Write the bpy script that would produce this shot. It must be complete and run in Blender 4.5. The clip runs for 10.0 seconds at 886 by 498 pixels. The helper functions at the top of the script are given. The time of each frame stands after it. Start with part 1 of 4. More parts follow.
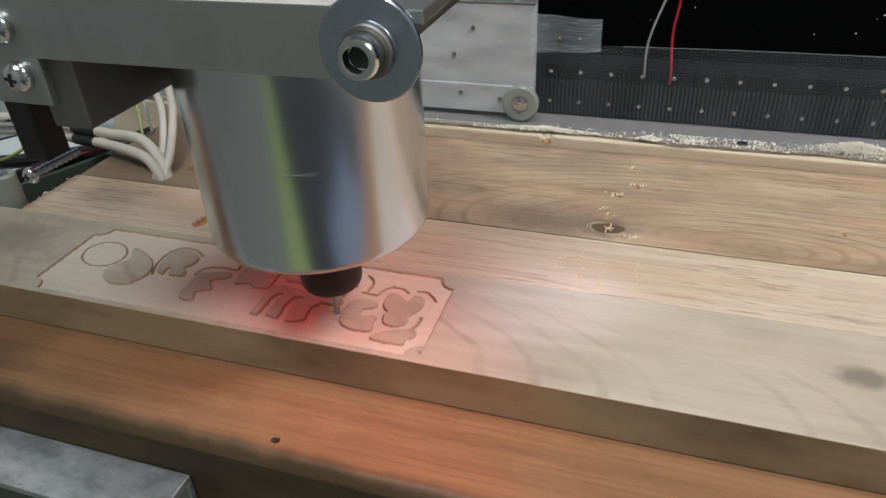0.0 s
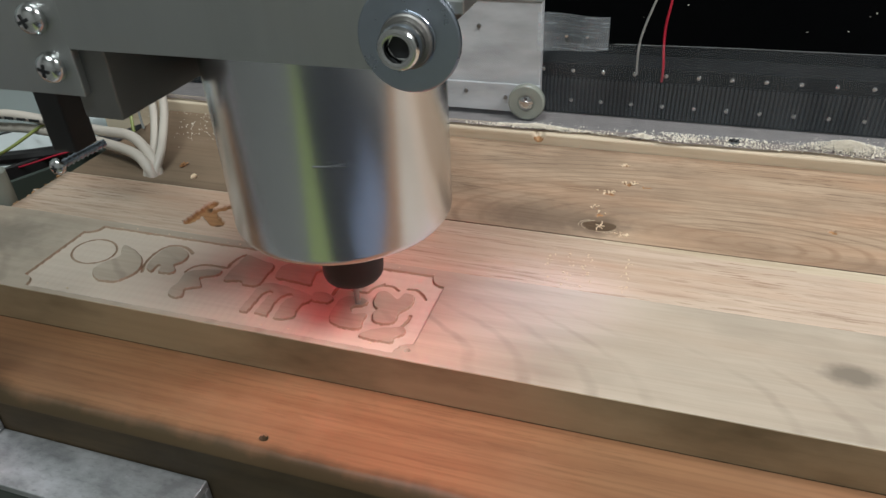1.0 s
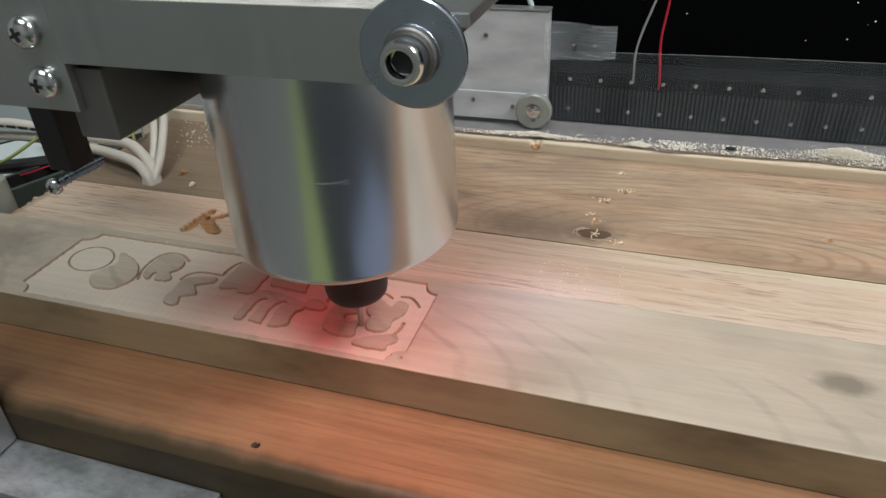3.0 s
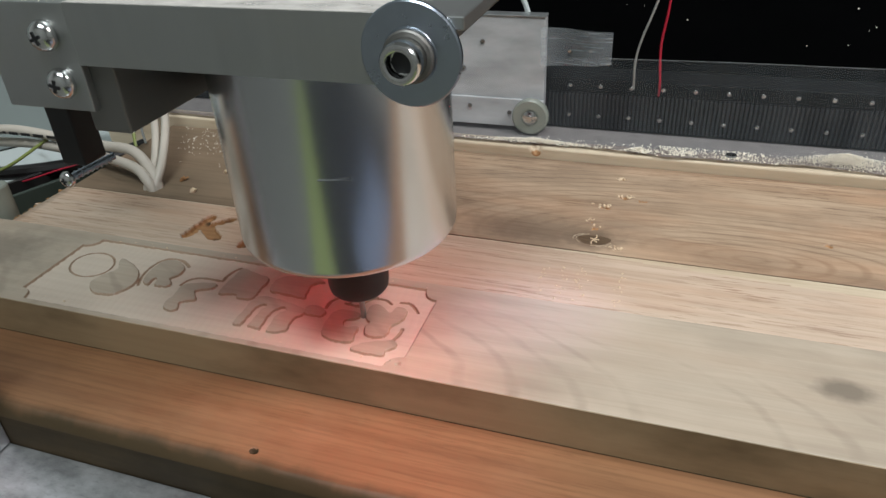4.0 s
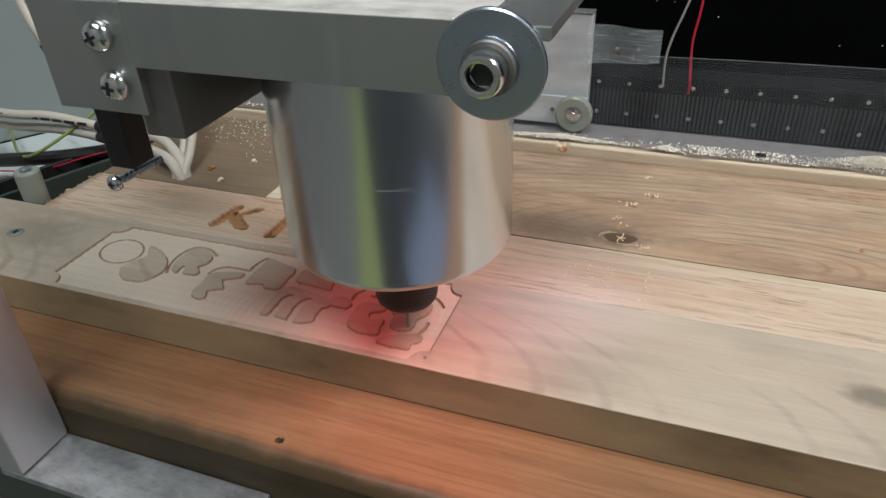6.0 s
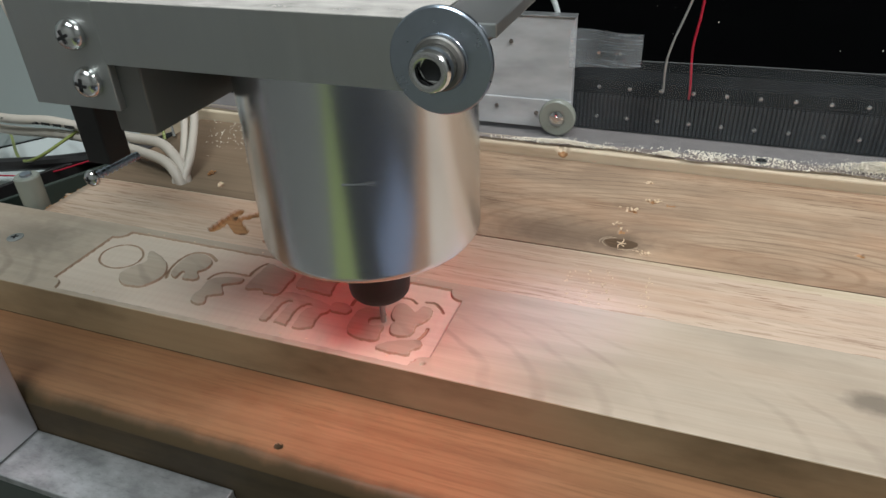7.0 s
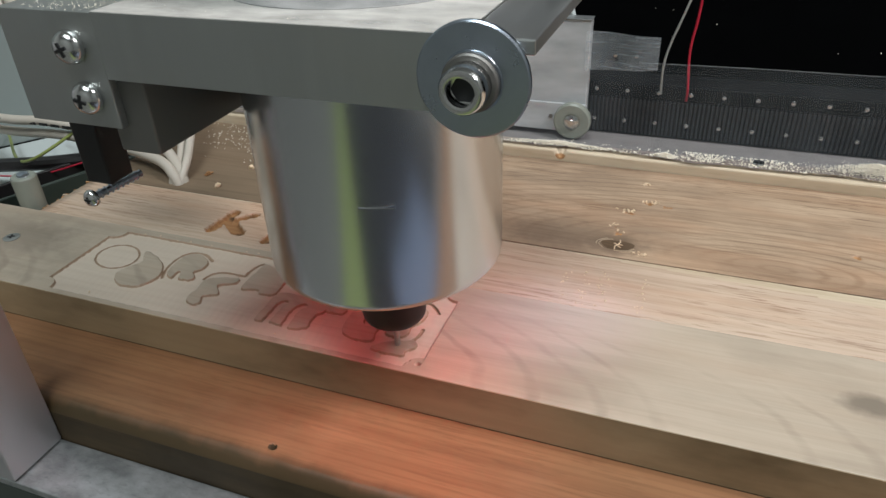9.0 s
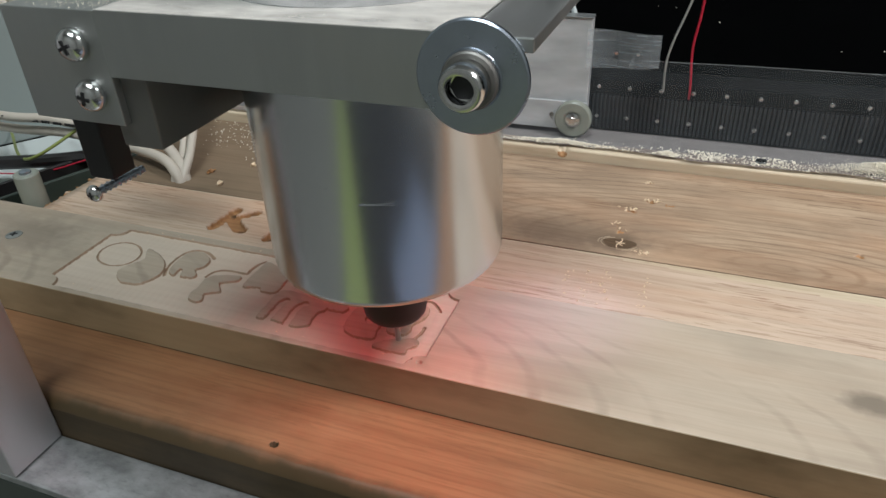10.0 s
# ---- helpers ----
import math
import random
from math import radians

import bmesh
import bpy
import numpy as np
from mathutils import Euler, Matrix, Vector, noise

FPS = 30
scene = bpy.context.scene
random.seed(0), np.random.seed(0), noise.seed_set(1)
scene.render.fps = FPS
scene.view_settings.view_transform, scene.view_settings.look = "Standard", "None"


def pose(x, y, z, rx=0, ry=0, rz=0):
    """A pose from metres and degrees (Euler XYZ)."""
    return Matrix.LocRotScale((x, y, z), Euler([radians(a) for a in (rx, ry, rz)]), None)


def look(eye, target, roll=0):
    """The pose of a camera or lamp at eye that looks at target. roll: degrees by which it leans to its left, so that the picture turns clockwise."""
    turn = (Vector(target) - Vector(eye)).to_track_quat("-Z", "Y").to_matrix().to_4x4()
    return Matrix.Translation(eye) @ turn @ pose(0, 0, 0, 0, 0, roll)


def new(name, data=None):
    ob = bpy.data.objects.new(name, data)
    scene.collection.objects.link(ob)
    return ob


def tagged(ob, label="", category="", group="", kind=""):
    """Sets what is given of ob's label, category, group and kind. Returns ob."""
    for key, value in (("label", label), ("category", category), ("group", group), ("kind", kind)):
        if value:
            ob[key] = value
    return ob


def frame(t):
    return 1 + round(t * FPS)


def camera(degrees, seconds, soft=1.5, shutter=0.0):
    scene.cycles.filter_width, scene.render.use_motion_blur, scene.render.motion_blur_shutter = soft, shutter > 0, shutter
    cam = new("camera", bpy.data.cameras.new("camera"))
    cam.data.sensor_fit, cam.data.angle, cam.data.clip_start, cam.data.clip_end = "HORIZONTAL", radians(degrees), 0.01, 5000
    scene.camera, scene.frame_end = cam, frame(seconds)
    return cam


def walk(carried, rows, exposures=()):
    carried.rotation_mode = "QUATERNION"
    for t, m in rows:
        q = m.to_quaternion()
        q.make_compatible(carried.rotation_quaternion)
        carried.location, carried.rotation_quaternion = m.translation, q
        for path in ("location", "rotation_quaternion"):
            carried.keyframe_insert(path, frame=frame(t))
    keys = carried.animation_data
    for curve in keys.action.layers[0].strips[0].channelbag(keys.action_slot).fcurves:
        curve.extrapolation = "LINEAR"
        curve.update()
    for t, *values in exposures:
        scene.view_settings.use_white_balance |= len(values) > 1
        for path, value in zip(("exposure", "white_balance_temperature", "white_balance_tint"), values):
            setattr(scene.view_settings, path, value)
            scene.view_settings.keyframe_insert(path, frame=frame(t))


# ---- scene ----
# camera and its path
cam = camera(64.09, 10.0, soft=1.5, shutter=0.35)
PATH = [
    (0, pose(0.0768, -0.1911, 0.1938, 57.16, 2.48, 17.84)),
    (0.5, pose(0.0784, -0.1905, 0.1943, 57.09, 2.42, 17.86)),
    (1, pose(0.0793, -0.1897, 0.1933, 56.97, 2.31, 17.65)),
    (1.5, pose(0.0816, -0.1890, 0.1935, 57.27, 2.41, 17.76)),
    (2, pose(0.0816, -0.1890, 0.1931, 57.44, 2.39, 17.83)),
    (2.5, pose(0.0829, -0.1889, 0.1932, 57.46, 2.44, 17.94)),
    (4, pose(0.0865, -0.1882, 0.1933, 58.13, 2.72, 18.37)),
    (4.5, pose(0.0865, -0.1870, 0.1929, 57.95, 2.50, 18.28)),
    (5, pose(0.0819, -0.1904, 0.1954, 57.47, 2.01, 20.01)),
    (5.5, pose(0.0813, -0.1901, 0.1948, 57.28, 2.27, 20.20)),
    (6, pose(0.0826, -0.1895, 0.1948, 57.57, 2.31, 20.22)),
    (7.5, pose(0.0827, -0.1884, 0.1949, 57.93, 2.31, 20.32)),
    (8, pose(0.0834, -0.1884, 0.1944, 57.94, 2.31, 20.23)),
    (8.5, pose(0.0839, -0.1881, 0.1939, 58.11, 2.26, 20.36)),
    (9, pose(0.0844, -0.1880, 0.1938, 58.15, 2.20, 20.40)),
    (9.5, pose(0.0842, -0.1882, 0.1942, 57.76, 2.12, 20.49)),
    (10, pose(0.0846, -0.1879, 0.1937, 58.01, 2.22, 20.60)),
]
walk(cam, PATH, exposures=[(0, 0.0), (10, 0.0)])

# ---- light: a bright ceiling lamp behind and to the right, a soft room lamp, an added red fill and violet spot ----
world = bpy.data.worlds.new("room_air")
world.use_nodes = True
world.node_tree.nodes["Background"].inputs[0].default_value = (0.85, 0.93, 1.0, 1)
world.node_tree.nodes["Background"].inputs[1].default_value = 0.05
scene.world = world


def area_lamp(name, eye, target, sx, sy, watts, colour):
    d = bpy.data.lights.new(name, "AREA")
    d.shape, d.size, d.size_y, d.energy, d.color = "RECTANGLE", sx, sy, watts, colour
    ob = new(name, d)
    ob.matrix_world = look(eye, target)
    return ob


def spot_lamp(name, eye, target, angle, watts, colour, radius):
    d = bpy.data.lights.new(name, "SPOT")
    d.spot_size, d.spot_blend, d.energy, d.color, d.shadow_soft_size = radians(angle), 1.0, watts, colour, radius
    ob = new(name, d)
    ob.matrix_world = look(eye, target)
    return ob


area_lamp("work_lamp", (0.62, 0.03, 0.80), (0.0, 0.03, 0.0), 0.20, 0.20, 7.0, (0.98, 0.98, 1.0))
area_lamp("room_lamp", (0.0, -0.75, 1.9), (0.0, 0.0, 0.0), 0.9, 0.5, 24, (0.90, 1.0, 1.03))
# Sourceless red spot added to redden the beam where the ring's lights fall short.
spot_lamp("red_beam_fill", (0.018, -0.042, 0.088), (0.002, -0.034, 0.0), 100, 0.10, (1.0, 0.07, 0.08), 0.008)
# Fixed spot added in place of the violet light thrown off the moving spindle.
spot_lamp("violet_caustic_spot", (0.30, 0.20, 0.42), (0.040, 0.037, 0.019), 8.5, 6.5, (0.66, 0.62, 1.0), 0.012)

T = 0.019  # top of the engraved board; the front beam's top is z = 0


# ---- materials ----
def material(name):
    m = bpy.data.materials.new(name)
    m.use_nodes = True
    nt = m.node_tree
    return m, nt, nt.nodes["Principled BSDF"]


def link(nt, a, b):
    nt.links.new(a, b)


def node(nt, kind, **values):
    n = nt.nodes.new(kind)
    for k, v in values.items():
        n.inputs[k.replace("_", " ")].default_value = v
    return n


def ramp(nt, fac, stops):
    r = nt.nodes.new("ShaderNodeValToRGB")
    els = r.color_ramp.elements
    while len(els) < len(stops):
        els.new(0.5)
    for e, (p, c) in zip(els, stops):
        e.position, e.color = p, (*c, 1)
    link(nt, fac, r.inputs[0])
    return r.outputs[0]


def mix(nt, fac, a, b, kind="MIX"):
    m = nt.nodes.new("ShaderNodeMix")
    m.data_type, m.blend_type = "RGBA", kind
    for s, v in ((m.inputs[0], fac), (m.inputs[6], a), (m.inputs[7], b)):
        if isinstance(v, (int, float)):
            s.default_value = v
        elif isinstance(v, tuple):
            s.default_value = (*v, 1)
        else:
            link(nt, v, s)
    return m.outputs[2]


def coords(nt, scale, shift=(0, 0, 0)):
    tc = nt.nodes.new("ShaderNodeTexCoord")
    mp = nt.nodes.new("ShaderNodeMapping")
    mp.inputs["Scale"].default_value, mp.inputs["Location"].default_value = scale, shift
    link(nt, tc.outputs["Object"], mp.inputs[0])
    return mp.outputs[0]


def noise_fac(nt, scale, size, detail=4.0, shift=(0, 0, 0), rough=0.55):
    n = node(nt, "ShaderNodeTexNoise", Scale=size, Detail=detail, Roughness=rough)
    link(nt, coords(nt, scale, shift), n.inputs["Vector"])
    return n.outputs["Fac"]


def bump(nt, bsdf, fac, strength, distance):
    b = node(nt, "ShaderNodeBump", Strength=strength, Distance=distance)
    link(nt, fac, b.inputs["Height"])
    link(nt, b.outputs[0], bsdf.inputs["Normal"])


def wood(name, light, dark, stain, shift=(0, 0, 0), ring=70.0, ring_amount=0.5, stain_amount=0.5, rough=0.55, stretch=0.06, twist=1.0, fibre_amount=0.25, arcs=None, spots=(), fine_lines=0.0, streaks=0.55, tint=0.25, swoops=None, pores=0.0, bark=None):
    """Sawn softwood with the grain along x: early and late wood bands, fibres, blotches; arcs: (cx, cy, stretch, scale,
    amount) of cathedral figure; spots: (x, y, rx, ry, amount) of dark stains and painted shade."""
    m, nt, bsdf = material(name)
    w = nt.nodes.new("ShaderNodeTexWave")
    w.wave_type, w.bands_direction = "BANDS", "Y"
    for k, v in (("Scale", ring), ("Distortion", 5.0 * twist), ("Detail", 2.5), ("Detail Scale", 0.35), ("Detail Roughness", 0.5)):
        w.inputs[k].default_value = v
    link(nt, coords(nt, (stretch, 1, 0.8), shift), w.inputs["Vector"])
    bands = ramp(nt, w.outputs["Fac"], [(0.0, light), (0.55, tuple(0.65 * a + 0.35 * b for a, b in zip(light, dark))), (1.0, dark)])
    base = mix(nt, ring_amount, light, bands)
    if fine_lines:
        f = nt.nodes.new("ShaderNodeTexWave")
        f.wave_type, f.bands_direction = "BANDS", "Y"
        for k, v in (("Scale", ring * 3.7), ("Distortion", 7.0), ("Detail", 3.0), ("Detail Scale", 0.6)):
            f.inputs[k].default_value = v
        link(nt, coords(nt, (0.05, 1, 0.9), (shift[0], shift[1] + 0.03, 0)), f.inputs["Vector"])
        base = mix(nt, ramp(nt, f.outputs["Fac"], [(0.55, (0, 0, 0)), (0.95, (fine_lines,) * 3)]), base, dark)
    if arcs:
        cx, cy, sx, sc, amount = arcs
        a = nt.nodes.new("ShaderNodeTexWave")
        a.wave_type, a.rings_direction = "RINGS", "Z"
        for k, v in (("Scale", sc), ("Distortion", 2.2), ("Detail", 3.0), ("Detail Scale", 0.5), ("Detail Roughness", 0.55)):
            a.inputs[k].default_value = v
        link(nt, coords(nt, (sx, 1, 1), (-cx * sx, -cy, 0)), a.inputs["Vector"])
        fade = noise_fac(nt, (9, 22, 10), 1.0, 2, (shift[0] + 1, 2, 0))
        af = mix(nt, 1.0, ramp(nt, a.outputs["Fac"], [(0.70, (0, 0, 0)), (0.98, (amount,) * 3)]), ramp(nt, fade, [(0.40, (0, 0, 0)), (0.58, (1, 1, 1))]), "MULTIPLY")
        base = mix(nt, af, base, tuple(c * 0.72 for c in dark))
    if swoops:
        y0, curve, period, amount = swoops
        tc = nt.nodes.new("ShaderNodeTexCoord")
        sep = nt.nodes.new("ShaderNodeSeparateXYZ")
        link(nt, tc.outputs["Object"], sep.inputs[0])

        def calc(kind, a, b):
            n = nt.nodes.new("ShaderNodeMath")
            n.operation = kind
            for s, v in zip(n.inputs, (a, b)):
                if isinstance(v, (int, float)):
                    s.default_value = v
                else:
                    link(nt, v, s)
            return n.outputs[0]

        up = calc("ADD", sep.outputs[1], -y0)
        bend = calc("ADD", sep.outputs[0], calc("MULTIPLY", calc("MULTIPLY", up, up), curve))
        wobble = noise_fac(nt, (30, 40, 10), 1.0, 3, (4, 1, 0))
        comb = nt.nodes.new("ShaderNodeCombineXYZ")
        link(nt, calc("ADD", bend, calc("MULTIPLY", wobble, 0.016)), comb.inputs[0])
        a = nt.nodes.new("ShaderNodeTexWave")
        a.wave_type, a.bands_direction = "BANDS", "X"
        a.inputs["Scale"].default_value, a.inputs["Distortion"].default_value = 2 * math.pi / 20 / period, 0.0
        link(nt, comb.outputs[0], a.inputs["Vector"])
        fade = noise_fac(nt, (16, 30, 10), 1.0, 3, (shift[0] + 1, 2, 0))
        sf2 = mix(nt, 1.0, ramp(nt, a.outputs["Fac"], [(0.80, (0, 0, 0)), (0.99, (amount,) * 3)]), ramp(nt, fade, [(0.40, (0.05, 0.05, 0.05)), (0.60, (1, 1, 1))]), "MULTIPLY")
        sf2 = mix(nt, 1.0, sf2, ramp(nt, up, [(0.020, (1, 1, 1)), (0.048, (0.12, 0.12, 0.12))]), "MULTIPLY")
        base = mix(nt, sf2, base, tuple(c * 0.62 for c in dark))
    fibre = noise_fac(nt, (22, 620, 400), 1.0, 5, shift)
    base = mix(nt, fibre_amount, base, ramp(nt, fibre, [(0.36, tuple(c * 0.55 for c in dark)), (0.58, light)]), "MIX")
    streak = noise_fac(nt, (8, 75, 40), 1.0, 4, (shift[0] + 3, shift[1], shift[2]))
    base = mix(nt, ramp(nt, streak, [(0.5, (0, 0, 0)), (0.72, (streaks,) * 3)]), base, dark)
    thin = noise_fac(nt, (14, 330, 200), 1.0, 6, (shift[0], shift[1] + 2, 1), 0.7)
    base = mix(nt, ramp(nt, thin, [(0.54, (0, 0, 0)), (0.66, (streaks,) * 3)]), base, tuple(c * 0.75 for c in dark))
    if pores:
        pore = noise_fac(nt, (48, 780, 300), 1.0, 3, (shift[0] + 5, shift[1] + 1, 2), 0.6)
        patch = noise_fac(nt, (12, 28, 20), 1.0, 3, (shift[0] + 6, 3, 0))
        amount = mix(nt, 1.0, ramp(nt, pore, [(0.54, (0, 0, 0)), (0.60, (pores,) * 3)]), ramp(nt, patch, [(0.35, (0.15, 0.15, 0.15)), (0.6, (1, 1, 1))]), "MULTIPLY")
        base = mix(nt, amount, base, tuple(c * 0.7 for c in dark))
    warm = noise_fac(nt, (10, 45, 20), 1.0, 3, (shift[0] + 9, shift[1], 0))
    base = mix(nt, ramp(nt, warm, [(0.45, (0, 0, 0)), (0.75, (tint,) * 3)]), base, (light[0] * 1.02, light[1] * 0.80, light[2] * 0.68))
    blot = noise_fac(nt, (14, 30, 30), 1.0, 5, (shift[0], shift[1] + 5, shift[2]))
    sf = ramp(nt, blot, [(0.45, (0, 0, 0)), (0.72, (stain_amount,) * 3)])
    base = mix(nt, sf, base, stain)
    pale = noise_fac(nt, (20, 26, 30), 1.0, 4, (shift[0] + 7, shift[1], shift[2]))
    base = mix(nt, ramp(nt, pale, [(0.52, (0, 0, 0)), (0.8, (0.35, 0.35, 0.35))]), base, tuple(min(0.8, c * 1.25 + 0.04) for c in light))
    for x, y, rx, ry, amount in spots:
        g = nt.nodes.new("ShaderNodeTexGradient")
        g.gradient_type = "SPHERICAL"
        warp = node(nt, "ShaderNodeTexNoise", Scale=160.0, Detail=3.0)
        link(nt, coords(nt, (1, 1, 1)), warp.inputs["Vector"])
        va = nt.nodes.new("ShaderNodeVectorMath")
        va.operation = "MULTIPLY_ADD"
        va.inputs[1].default_value = (0.7, 0.7, 0.0)
        link(nt, warp.outputs["Color"], va.inputs[0])
        link(nt, coords(nt, (1 / rx, 1 / ry, 0), (-x / rx - 0.35, -y / ry - 0.35, 0)), va.inputs[2])
        link(nt, va.outputs[0], g.inputs[0])
        base = mix(nt, ramp(nt, g.outputs["Fac"], [(0.05, (0, 0, 0)), (0.6, (amount,) * 3)]), base, tuple(c * 0.55 for c in stain))
    if bark:
        y0, width, colour = bark
        tc = nt.nodes.new("ShaderNodeTexCoord")
        sep = nt.nodes.new("ShaderNodeSeparateXYZ")
        link(nt, tc.outputs["Object"], sep.inputs[0])
        wander = noise_fac(nt, (30, 12, 8), 1.0, 5, (2, 5, 1), 0.62)
        depth = nt.nodes.new("ShaderNodeMath")
        depth.operation = "MULTIPLY_ADD"
        depth.inputs[1].default_value = -2.2 * width
        link(nt, wander, depth.inputs[0])
        link(nt, sep.outputs[1], depth.inputs[2])
        span = nt.nodes.new("ShaderNodeMapRange")
        span.inputs["From Min"].default_value, span.inputs["From Max"].default_value = y0 - 1.1 * width, y0
        link(nt, depth.outputs[0], span.inputs["Value"])
        base = mix(nt, ramp(nt, span.outputs[0], [(0.0, (0.95, 0.95, 0.95)), (0.45, (0.55, 0.55, 0.55)), (1.0, (0, 0, 0))]), base, colour)
    link(nt, base, bsdf.inputs["Base Color"])
    bsdf.inputs["Roughness"].default_value = rough
    bsdf.inputs["Specular IOR Level"].default_value = 0.4
    bump(nt, bsdf, fibre, 0.25, 0.0003)
    return m


def metal(name, colour, rough, scratch=(1, 1, 1), amount=0.12, dust=0.0, relief=0.08, contrast=0.14):
    """Machined metal with directional scratches and a little dust."""
    m, nt, bsdf = material(name)
    n = noise_fac(nt, tuple(300 * s for s in scratch), 1.0, 4)
    big = noise_fac(nt, (28, 28, 28), 1.0, 3, (2, 1, 0))
    c = mix(nt, n, tuple(v * (1 - contrast) for v in colour), colour)
    c = mix(nt, ramp(nt, big, [(0.5, (0, 0, 0)), (0.8, (dust, dust, dust))]), c, (0.5, 0.46, 0.38))
    link(nt, c, bsdf.inputs["Base Color"])
    bsdf.inputs["Metallic"].default_value = 1.0
    r = nt.nodes.new("ShaderNodeMapRange")
    r.inputs["To Min"].default_value, r.inputs["To Max"].default_value = rough - amount / 2, rough + amount
    link(nt, n, r.inputs["Value"])
    link(nt, r.outputs[0], bsdf.inputs["Roughness"])
    if relief:
        bump(nt, bsdf, n, relief, 0.0002)
    return m


def plain(name, colour, rough=0.5, vary=0.15, size=60.0, coat=0.0, spec=0.5):
    """Paint, plastic or rubber with slight blotches."""
    m, nt, bsdf = material(name)
    n = noise_fac(nt, (size, size, size), 1.0, 4)
    link(nt, mix(nt, n, tuple(c * (1 - vary) for c in colour), tuple(min(1, c * (1 + vary)) for c in colour)), bsdf.inputs["Base Color"])
    bsdf.inputs["Roughness"].default_value = rough
    bsdf.inputs["Coat Weight"].default_value = coat
    bsdf.inputs["Specular IOR Level"].default_value = spec
    bump(nt, bsdf, n, 0.1, 0.0004)
    return m


def clear_film(name, alpha, tint, rough=0.12, size=40.0, stretch=(1, 2, 1)):
    """Thin clear plastic, hazy with dust."""
    m, nt, bsdf = material(name)
    n = noise_fac(nt, tuple(size * v for v in stretch), 1.0, 5)
    link(nt, ramp(nt, n, [(0.3, (alpha * 0.6,) * 3), (0.75, (min(1, alpha * 1.6),) * 3)]), bsdf.inputs["Alpha"])
    bsdf.inputs["Base Color"].default_value = (*tint, 1)
    bsdf.inputs["Roughness"].default_value = rough
    return m


# The last, broad spot paints the shade over the board's stained left end.
M_BOARD = wood("board_wood", (0.495, 0.412, 0.320), (0.375, 0.285, 0.208), (0.29, 0.24, 0.185), (0.1, 0.31, 0), 30, 0.25, 0.5, 0.42, 0.16, 2.0, 0.14,
               None, ((0.152, 0.022, 0.012, 0.0075, 0.75), (0.176, 0.025, 0.008, 0.007, 0.6), (-0.225, 0.024, 0.03, 0.018, 0.4), (-0.25, 0.02, 0.09, 0.04, 0.35)), streaks=0.10, tint=0.15, swoops=(-0.014, 26.0, 0.0215, 0.55))
M_FRESH = wood("freshly_milled_wood", (0.61, 0.515, 0.42), (0.54, 0.43, 0.335), (0.56, 0.46, 0.36), (0.1, 0.31, 0), 60, 0.25, 0.2, 0.6, fibre_amount=0.08, streaks=0.12, tint=0.2)
# Board's front face: base toned darker than the top for its shade, plus grime stains.
M_EDGE_SHADED = wood("shaded_edge_wood", (0.37, 0.265, 0.155), (0.30, 0.20, 0.11), (0.13, 0.088, 0.045), (0.5, 0.1, 0), 60, 0.3, 0.85, 0.6, fibre_amount=0.12, streaks=0.25)
M_PINE = wood("pink_pine_wood", (0.59, 0.455, 0.345), (0.42, 0.265, 0.17), (0.55, 0.44, 0.35), (0.7, 0.2, 0), 40, 0.35, 0.3, 0.5, 0.09, 1.5, 0.2, streaks=0.35, tint=0.6, pores=1.0)
M_SAP = wood("pale_sapwood", (0.64, 0.54, 0.40), (0.52, 0.40, 0.27), (0.47, 0.36, 0.25), (1.7, 0.2, 0), 55, 0.25, 0.3, 0.5, fibre_amount=0.15)
M_OLD = wood("weathered_wood", (0.48, 0.35, 0.24), (0.27, 0.165, 0.10), (0.235, 0.165, 0.115), (0.9, 0.45, 0), 16, 0.20, 0.8, 0.55, 0.24, 3.6, 0.20,
             (0.125, 0.101, 0.34, 70.0, 0.6), ((0.030, 0.105, 0.05, 0.018, 0.5), (0.0565, 0.1012, 0.017, 0.0105, 0.55), (0.12, 0.10, 0.04, 0.010, 0.25)), 0.10, streaks=0.6, tint=0.6, pores=0.85)
M_DUSTY = wood("dusty_brown_wood", (0.22, 0.155, 0.10), (0.165, 0.112, 0.07), (0.12, 0.085, 0.055), (0.2, 0.75, 0), 30, 0.2, 0.4, 0.7, fibre_amount=0.15)
M_BEAM = wood("orange_pine_wood", (0.30, 0.150, 0.071), (0.195, 0.088, 0.040), (0.175, 0.10, 0.052), (0.4, 0.15, 0), 26, 0.45, 0.45, 0.5, 0.035, 1.2, 0.10, fine_lines=0.35, streaks=0.35, pores=0.35, bark=(-0.0500, 0.0050, (0.055, 0.038, 0.017)))
M_BARK = wood("waney_edge_wood", (0.070, 0.045, 0.020), (0.045, 0.028, 0.012), (0.014, 0.010, 0.006), (0.3, 0.6, 0), 40, 0.5, 0.8, 0.8)
M_PIT = wood("scorched_cut_wood", (0.50, 0.27, 0.12), (0.30, 0.14, 0.055), (0.09, 0.045, 0.022), (0.3, 0.9, 0), 90, 0.5, 0.6, 0.7, spots=((-0.138, 0.075, 0.004, 0.003, 0.9), (-0.127, 0.077, 0.004, 0.003, 0.9), (-0.137, 0.060, 0.004, 0.003, 0.6), (-0.125, 0.061, 0.004, 0.003, 0.7), (-0.104, 0.075, 0.005, 0.004, 0.9), (-0.106, 0.059, 0.004, 0.003, 0.8)))
# Brown that paints the shade on the steep walls of the milled letters.
M_CUT_SHADE = wood("shaded_cut_wall", (0.40, 0.285, 0.20), (0.31, 0.21, 0.14), (0.25, 0.165, 0.105), (0.3, 0.9, 0), 90, 0.5, 0.4, 0.8)
M_SPINDLE = metal("turned_steel", (0.68, 0.70, 0.73), 0.23, (0.02, 0.02, 2), 0.0, 0.0, relief=0.0, contrast=0.03)
